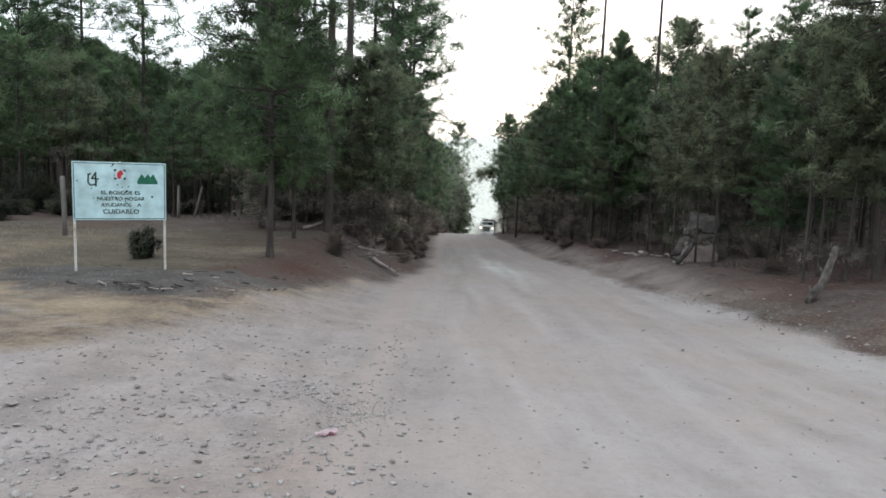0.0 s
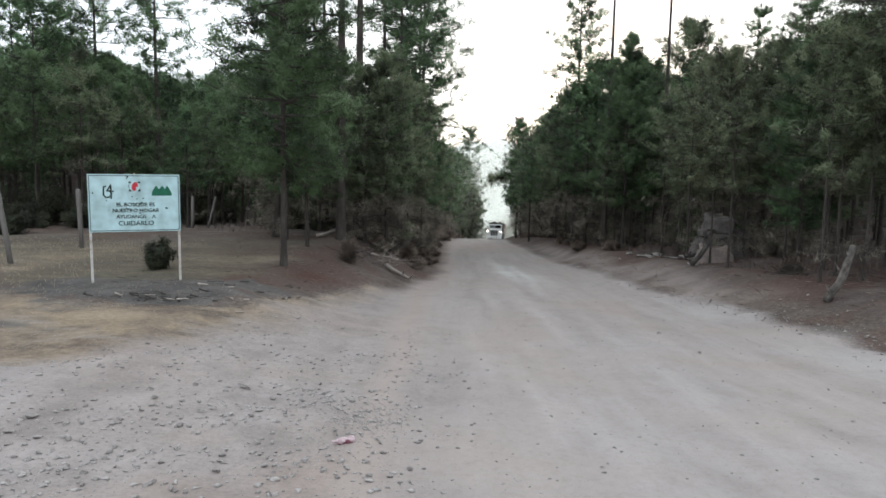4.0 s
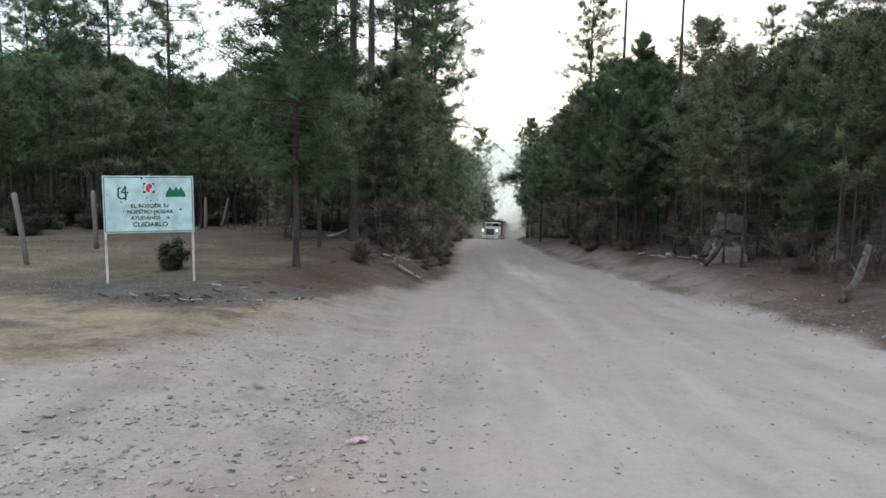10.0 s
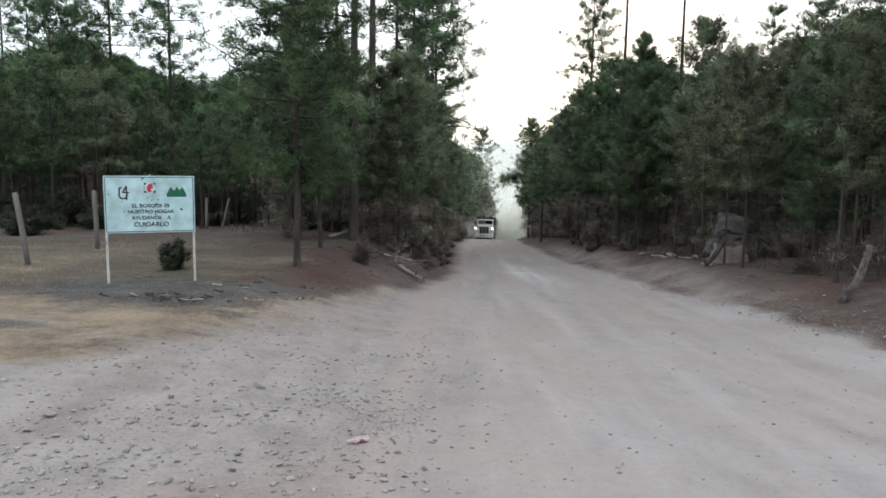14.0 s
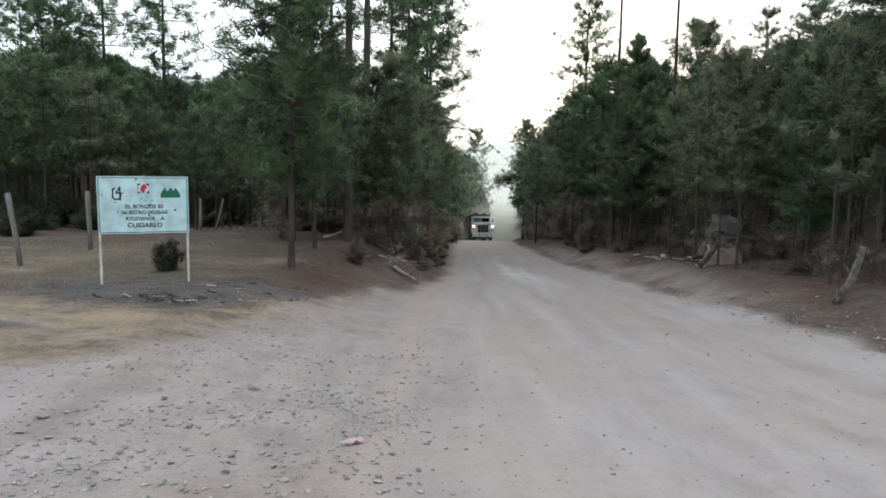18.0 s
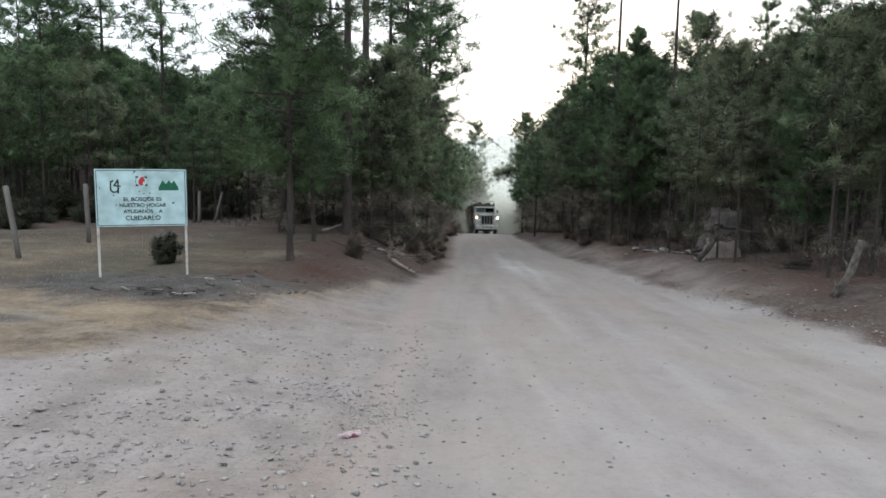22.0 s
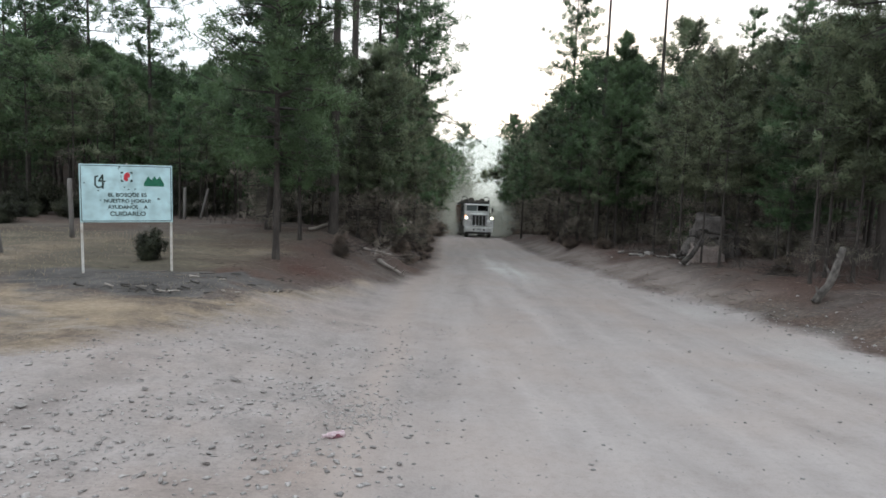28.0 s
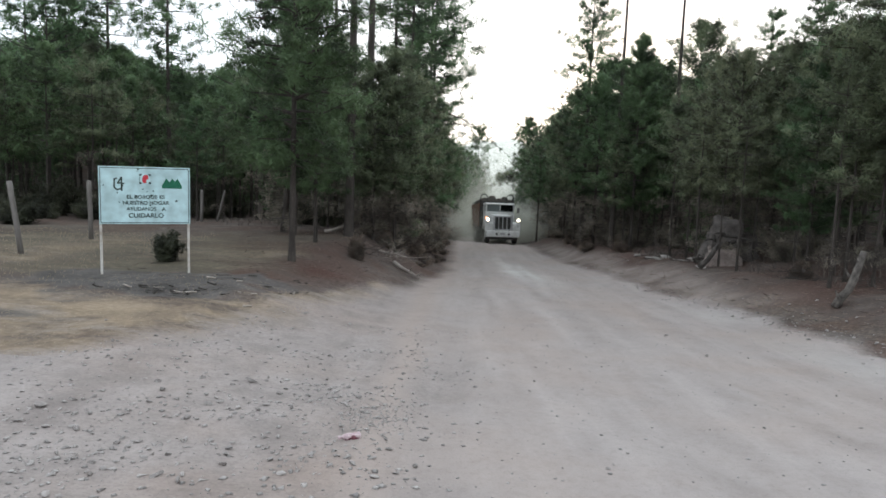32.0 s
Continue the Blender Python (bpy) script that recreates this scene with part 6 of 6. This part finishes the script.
def on_litter(r, n):
    side = r.random(n) < 0.5
    y = r.uniform(11.5, 30, n)
    left = np.interp(y, XL_Y, XL_X) - 0.4 - np.abs(r.normal(0, 3.2, n))
    right = np.interp(y, XR_Y, XR_X) + 0.2 + np.abs(r.normal(0, 2.0, n))
    x = np.where(side, left, right)
    keep = road_share(x, y) < 0.25
    return x[keep], y[keep]


def on_ash(r, n):
    return -4.5 + r.normal(0, 0.75, n), 10.75 + r.normal(0, 0.32, n)


def stone_drift(name, spots, seed, label):
    """Many small broken stones, too small to pick apart, as one object."""
    r = np.random.default_rng(seed)
    vs, fs, base = [], [], 0
    kinds = []
    for me in STONES[:5]:
        co = np.empty(len(me.vertices) * 3, np.float32)
        me.vertices.foreach_get("co", co)
        kinds.append((co.reshape(-1, 3), np.array([p.vertices[:] for p in me.polygons])))
    for x, y, d in spots:
        co, tri = kinds[int(r.integers(0, 5))]
        a = r.uniform(0, 6.283)
        m = np.array([[math.cos(a), -math.sin(a), 0], [math.sin(a), math.cos(a), 0], [0, 0, 1]])
        vs.append((co * np.array([1, r.uniform(0.6, 1), r.uniform(0.6, 1.1)])) @ m.T * d + np.array([x, y, gz(x, y) + 0.06 * d]))
        fs.append(tri + base)
        base += len(co)
    tagged(link_mesh(name, np_mesh(name, np.concatenate(vs), np.concatenate(fs)), M_RUBBLE), label, "stones", kind="stuff")


M_RUBBLE = island_material("rubble", (0.20, 0.182, 0.174), (0.35, 0.32, 0.306))
rr = np.random.default_rng(88)
drift = []
while len(drift) < 1500:
    cx, cy = CLUSTERS[int(rr.integers(0, 8))] if rr.random() < 0.72 else (rr.uniform(-4.5, -0.6), rr.uniform(3.4, 9.5))
    x, y = cx + rr.normal(0, 0.42), cy + rr.normal(0, 0.3)
    if road_share(x, y) > 0.4 and x < -0.3:
        drift.append((x, y, 0.018 + 0.075 * rr.random() ** 3))
stone_drift("loose_stones", drift, 5, "drift of small broken grey stones on the apron")
drift = []
for k in range(620):
    y = 8 + 20 * rr.random() ** 1.2
    drift.append((float(np.interp(y, XR_Y, XR_X)) + (rr.normal(0.05, 0.22) if k % 3 else rr.normal(0.6, 0.5)), y, 0.03 + 0.10 * rr.random() ** 3))
stone_drift("loose_stones", drift, 6, "small stones and clods strewn along the road's edge")
scatter("gravel", 12000, on_apron, OCTA, OCTA_F, lambda r, n: 0.010 + 0.06 * r.random(n) ** 5, M_GRAVEL, "loose grey gravel bits on the apron", "gravel")
scatter("gravel", 700, on_patch, OCTA, OCTA_F, lambda r, n: 0.010 + 0.02 * r.random(n) ** 2, M_GRAVEL, "patch of fine grey gravel beside the road", "gravel")
scatter("gravel", 2600, on_road, OCTA, OCTA_F, lambda r, n: 0.012 + 0.035 * r.random(n) ** 4, M_PEBBLE, "fine grey gravel strewn over the road", "gravel")
scatter("grass", 5000, on_straw, BLADE, BLADE_F, lambda r, n: r.uniform(0.02, 0.06, n), M_STRAWBITS, "short dry yellow grass", "grass", 0.45, 0.0)
scatter("grass", 3000, on_meadow, BLADE, BLADE_F, lambda r, n: r.uniform(0.03, 0.09, n), M_STRAWBITS, "dry tufts of pale grass by the fence", "grass", 1.0, 0.0)
scatter("litter", 9000, on_litter, TWIG, TWIG_F, lambda r, n: 0.05 + 0.25 * r.random(n) ** 4, M_LITTERBITS, "twigs and needle litter under the pines", "litter", 1.0, 0.03)

M_CHARBITS = island_material("charred_bits", (0.03, 0.027, 0.025), (0.17, 0.15, 0.14))
scatter("litter", 420, on_ash, TWIG, TWIG_F, lambda r, n: 0.04 + 0.16 * r.random(n) ** 2, M_CHARBITS, "charred twigs and splinters on grey ash", "litter", 1.0, 0.03)


def under_wood(r, n):
    side = r.random(n) < 0.45
    y = np.where(side, r.uniform(23, 42, n), r.uniform(15, 46, n))
    right = np.interp(y, XR_Y, XR_X) + 2.3 + 12 * r.random(n) ** 1.3
    left = np.where(r.random(n) < 0.6, r.uniform(-26, -6, n), np.interp(y, XL_Y, XL_X) - 0.9 - 3.5 * r.random(n))
    x = np.where(side, left, right)
    keep = np.abs(x / y) < 0.8
    return x[keep], y[keep]


M_UNDER = island_material("dead_undergrowth", (0.055, 0.045, 0.040), (0.13, 0.108, 0.095))
scatter("undergrowth", 8000, under_wood, BLADE, BLADE_F, lambda r, n: 0.08 + 0.27 * r.random(n) ** 2, M_UNDER, "dead grey-brown undergrowth beneath the pines", "undergrowth", 1.0, 0.0)


def bottle():
    b = new("crushed_bottle")
    plastic = material("cloudy_plastic", (0.40, 0.28, 0.30), (0.50, 0.40, 0.415), 14, 0.4, spec=0.5)
    red = material("red_wrapper", (0.11, 0.03, 0.045), (0.2, 0.08, 0.1), 20, 0.5)
    bm = bmesh.new()
    ys = [-0.095, -0.09, -0.06, -0.03, 0.0, 0.03, 0.05, 0.065, 0.085]
    tube(bm, [(y, 0.004 * math.sin(60 * y), 0) for y in ys], [0.020, 0.031, 0.029, 0.024, 0.030, 0.029, 0.022, 0.013, 0.013], 12, wob=0.08)
    part("body", bm, plastic, b, "cloudy dented plastic")
    # dark tube set low: the wrapper and the bottle's shaded underside in one colour
    bm = bmesh.new()
    tube(bm, [(-0.075, 0, -0.009), (-0.02, 0.003, -0.009), (0.045, 0.001, -0.008)], [0.030, 0.027, 0.026], 12, caps=False, wob=0.06)
    part("wrapper", bm, red, b, "torn faded red wrapper")
    bm = bmesh.new()
    disc(bm, 0.092, 0, 0, 0.015, 0.018, "X", 12)
    part("cap", bm, plastic, b)
    b.matrix_basis = pose(-0.80, 5.04, gz(-0.80, 5.04) + 0.022, 0, 0, 207) @ Matrix.Diagonal((0.88, 0.88, 0.88, 1))
    tagged(b, "crushed plastic bottle with red wrapper on gravel", "bottle")


bottle()


def earth_lump(w, d, h, seed, power=0.55):
    """A boxy, broken lump of earth that stands on its own base."""
    bm = bmesh.new()
    bmesh.ops.create_icosphere(bm, subdivisions=4, radius=1)
    for v in bm.verts:
        c = [math.copysign(abs(q) ** power, q) for q in v.co]
        n = 0.26 * noise.fractal(v.co * 1.5 + Vector((seed, 0, 0)), 1.0, 2.0, 4) + 0.05 * noise.noise(v.co * 7 + Vector((seed, 3, 0)))
        v.co = Vector((c[0] * w / 2, c[1] * d / 2, c[2] * h)) * (0.9 + n)
    return bm


def cut_bank():
    """A bare cut in the bank: pale earth below, roots over a dark hollow, a grey lip of earth above and behind."""
    r = np.random.default_rng(17)
    thing = new("earth_bank")
    e = part("earth", earth_lump(1.15, 0.9, 0.62, 2), M_EARTH, thing, smooth_shade=True)
    e.location = (0.08, 0.3, 0)
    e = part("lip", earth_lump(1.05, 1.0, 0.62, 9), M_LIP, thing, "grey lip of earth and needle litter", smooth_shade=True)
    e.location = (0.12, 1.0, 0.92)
    # the back mound shares the lip's grey, darker than the front earth
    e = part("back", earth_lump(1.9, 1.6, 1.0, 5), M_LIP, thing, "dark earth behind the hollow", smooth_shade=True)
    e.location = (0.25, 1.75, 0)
    for k in range(7):
        u = r.uniform(-0.45, 0.55)
        bm = bmesh.new()
        pts = [np.array([u, 0.62, r.uniform(0.72, 1.0)])]
        way = np.array([r.normal(0.05, 0.12), -0.10, r.uniform(-0.03, 0.08)])
        for q in range(4):
            pts.append(pts[-1] + way + r.normal(0, 0.035, 3) - np.array([0, 0, 0.03 * q]))
        tube(bm, pts, [0.06, 0.05, 0.036, 0.024, 0.008], 6, wob=0.2)
        part("root", bm, M_CHAR, thing)
    thing.matrix_basis = pose(7.80, 21.5, gz(7.8, 21.3) - 0.02, 0, 0, -20.4)
    tagged(thing, "bare cut bank of pale earth with dark roots above", "bank")


def rock_pile():
    """Pale broken slabs lying along the bank."""
    for x, y, z, sx, sy, sz, tw in ((7.35, 21.6, 0.0, 0.5, 0.35, 0.16, 60), (7.6, 22.6, 0.0, 0.75, 0.4, 0.17, 33), (7.3, 23.4, 0.0, 0.55, 0.35, 0.15, 10), (7.5, 23.2, 0.02, 0.3, 0.25, 0.2, 75),
                                    (6.95, 25.6, 0.0, 0.8, 0.45, 0.17, 80), (7.3, 25.0, 0.0, 0.5, 0.35, 0.15, 15), (6.6, 26.6, 0.0, 0.5, 0.35, 0.14, 43), (7.2, 26.0, 0.0, 0.25, 0.2, 0.15, 22), (6.75, 24.4, 0.0, 0.2, 0.18, 0.12, 50)):
        ob = new("boulder", STONES[int(tw) % 12].copy())
        ob.data.materials.clear()
        ob.data.materials.append(M_PALEROCK)
        ob.matrix_basis = pose(x, y, gz(x, y) + z + 0.1 * sz, 6, 4, tw)
        ob.scale = (1.6 * sx, 1.6 * sy, 2.1 * sz)
        tagged(ob, "pale flat broken rock on the bank", "rock", "rocks on the bank")


cut_bank()
rock_pile()


# ---- what moves ----
def motions():
    times = [0.5 * i for i in range(65)]
    poses = [(t, truck_pose(t)) for t in times]
    walk(TRUCK, poses)
    for g, at in LOGS:
        walk(g, [(t, m @ Matrix.Translation(at)) for t, m in poses])
    for w in WHEELS:
        rest = w.location.copy()
        rows = []
        for i in range(161):
            t = 0.2 * i
            rows.append((t, pose(rest.x, rest.y, rest.z, math.degrees((route_y(0) - route_y(t)) / 0.5), 0, 0)))
        walk(w, rows)
    for ob, off, dx, dz, turn in DUST:
        rows = []
        for i in range(33):
            y = route_y(float(i)) + off
            x = line_x(y) + dx + 0.2 * math.sin(i * 0.35 + turn)
            rows.append((float(i), pose(x, y, float(soft_interp(y, ZR_Y, ZR_Z)) + dz + 0.15 * math.sin(i * 0.2 + off), 0, 0, turn + 2.0 * i)))
        walk(ob, rows)


motions()
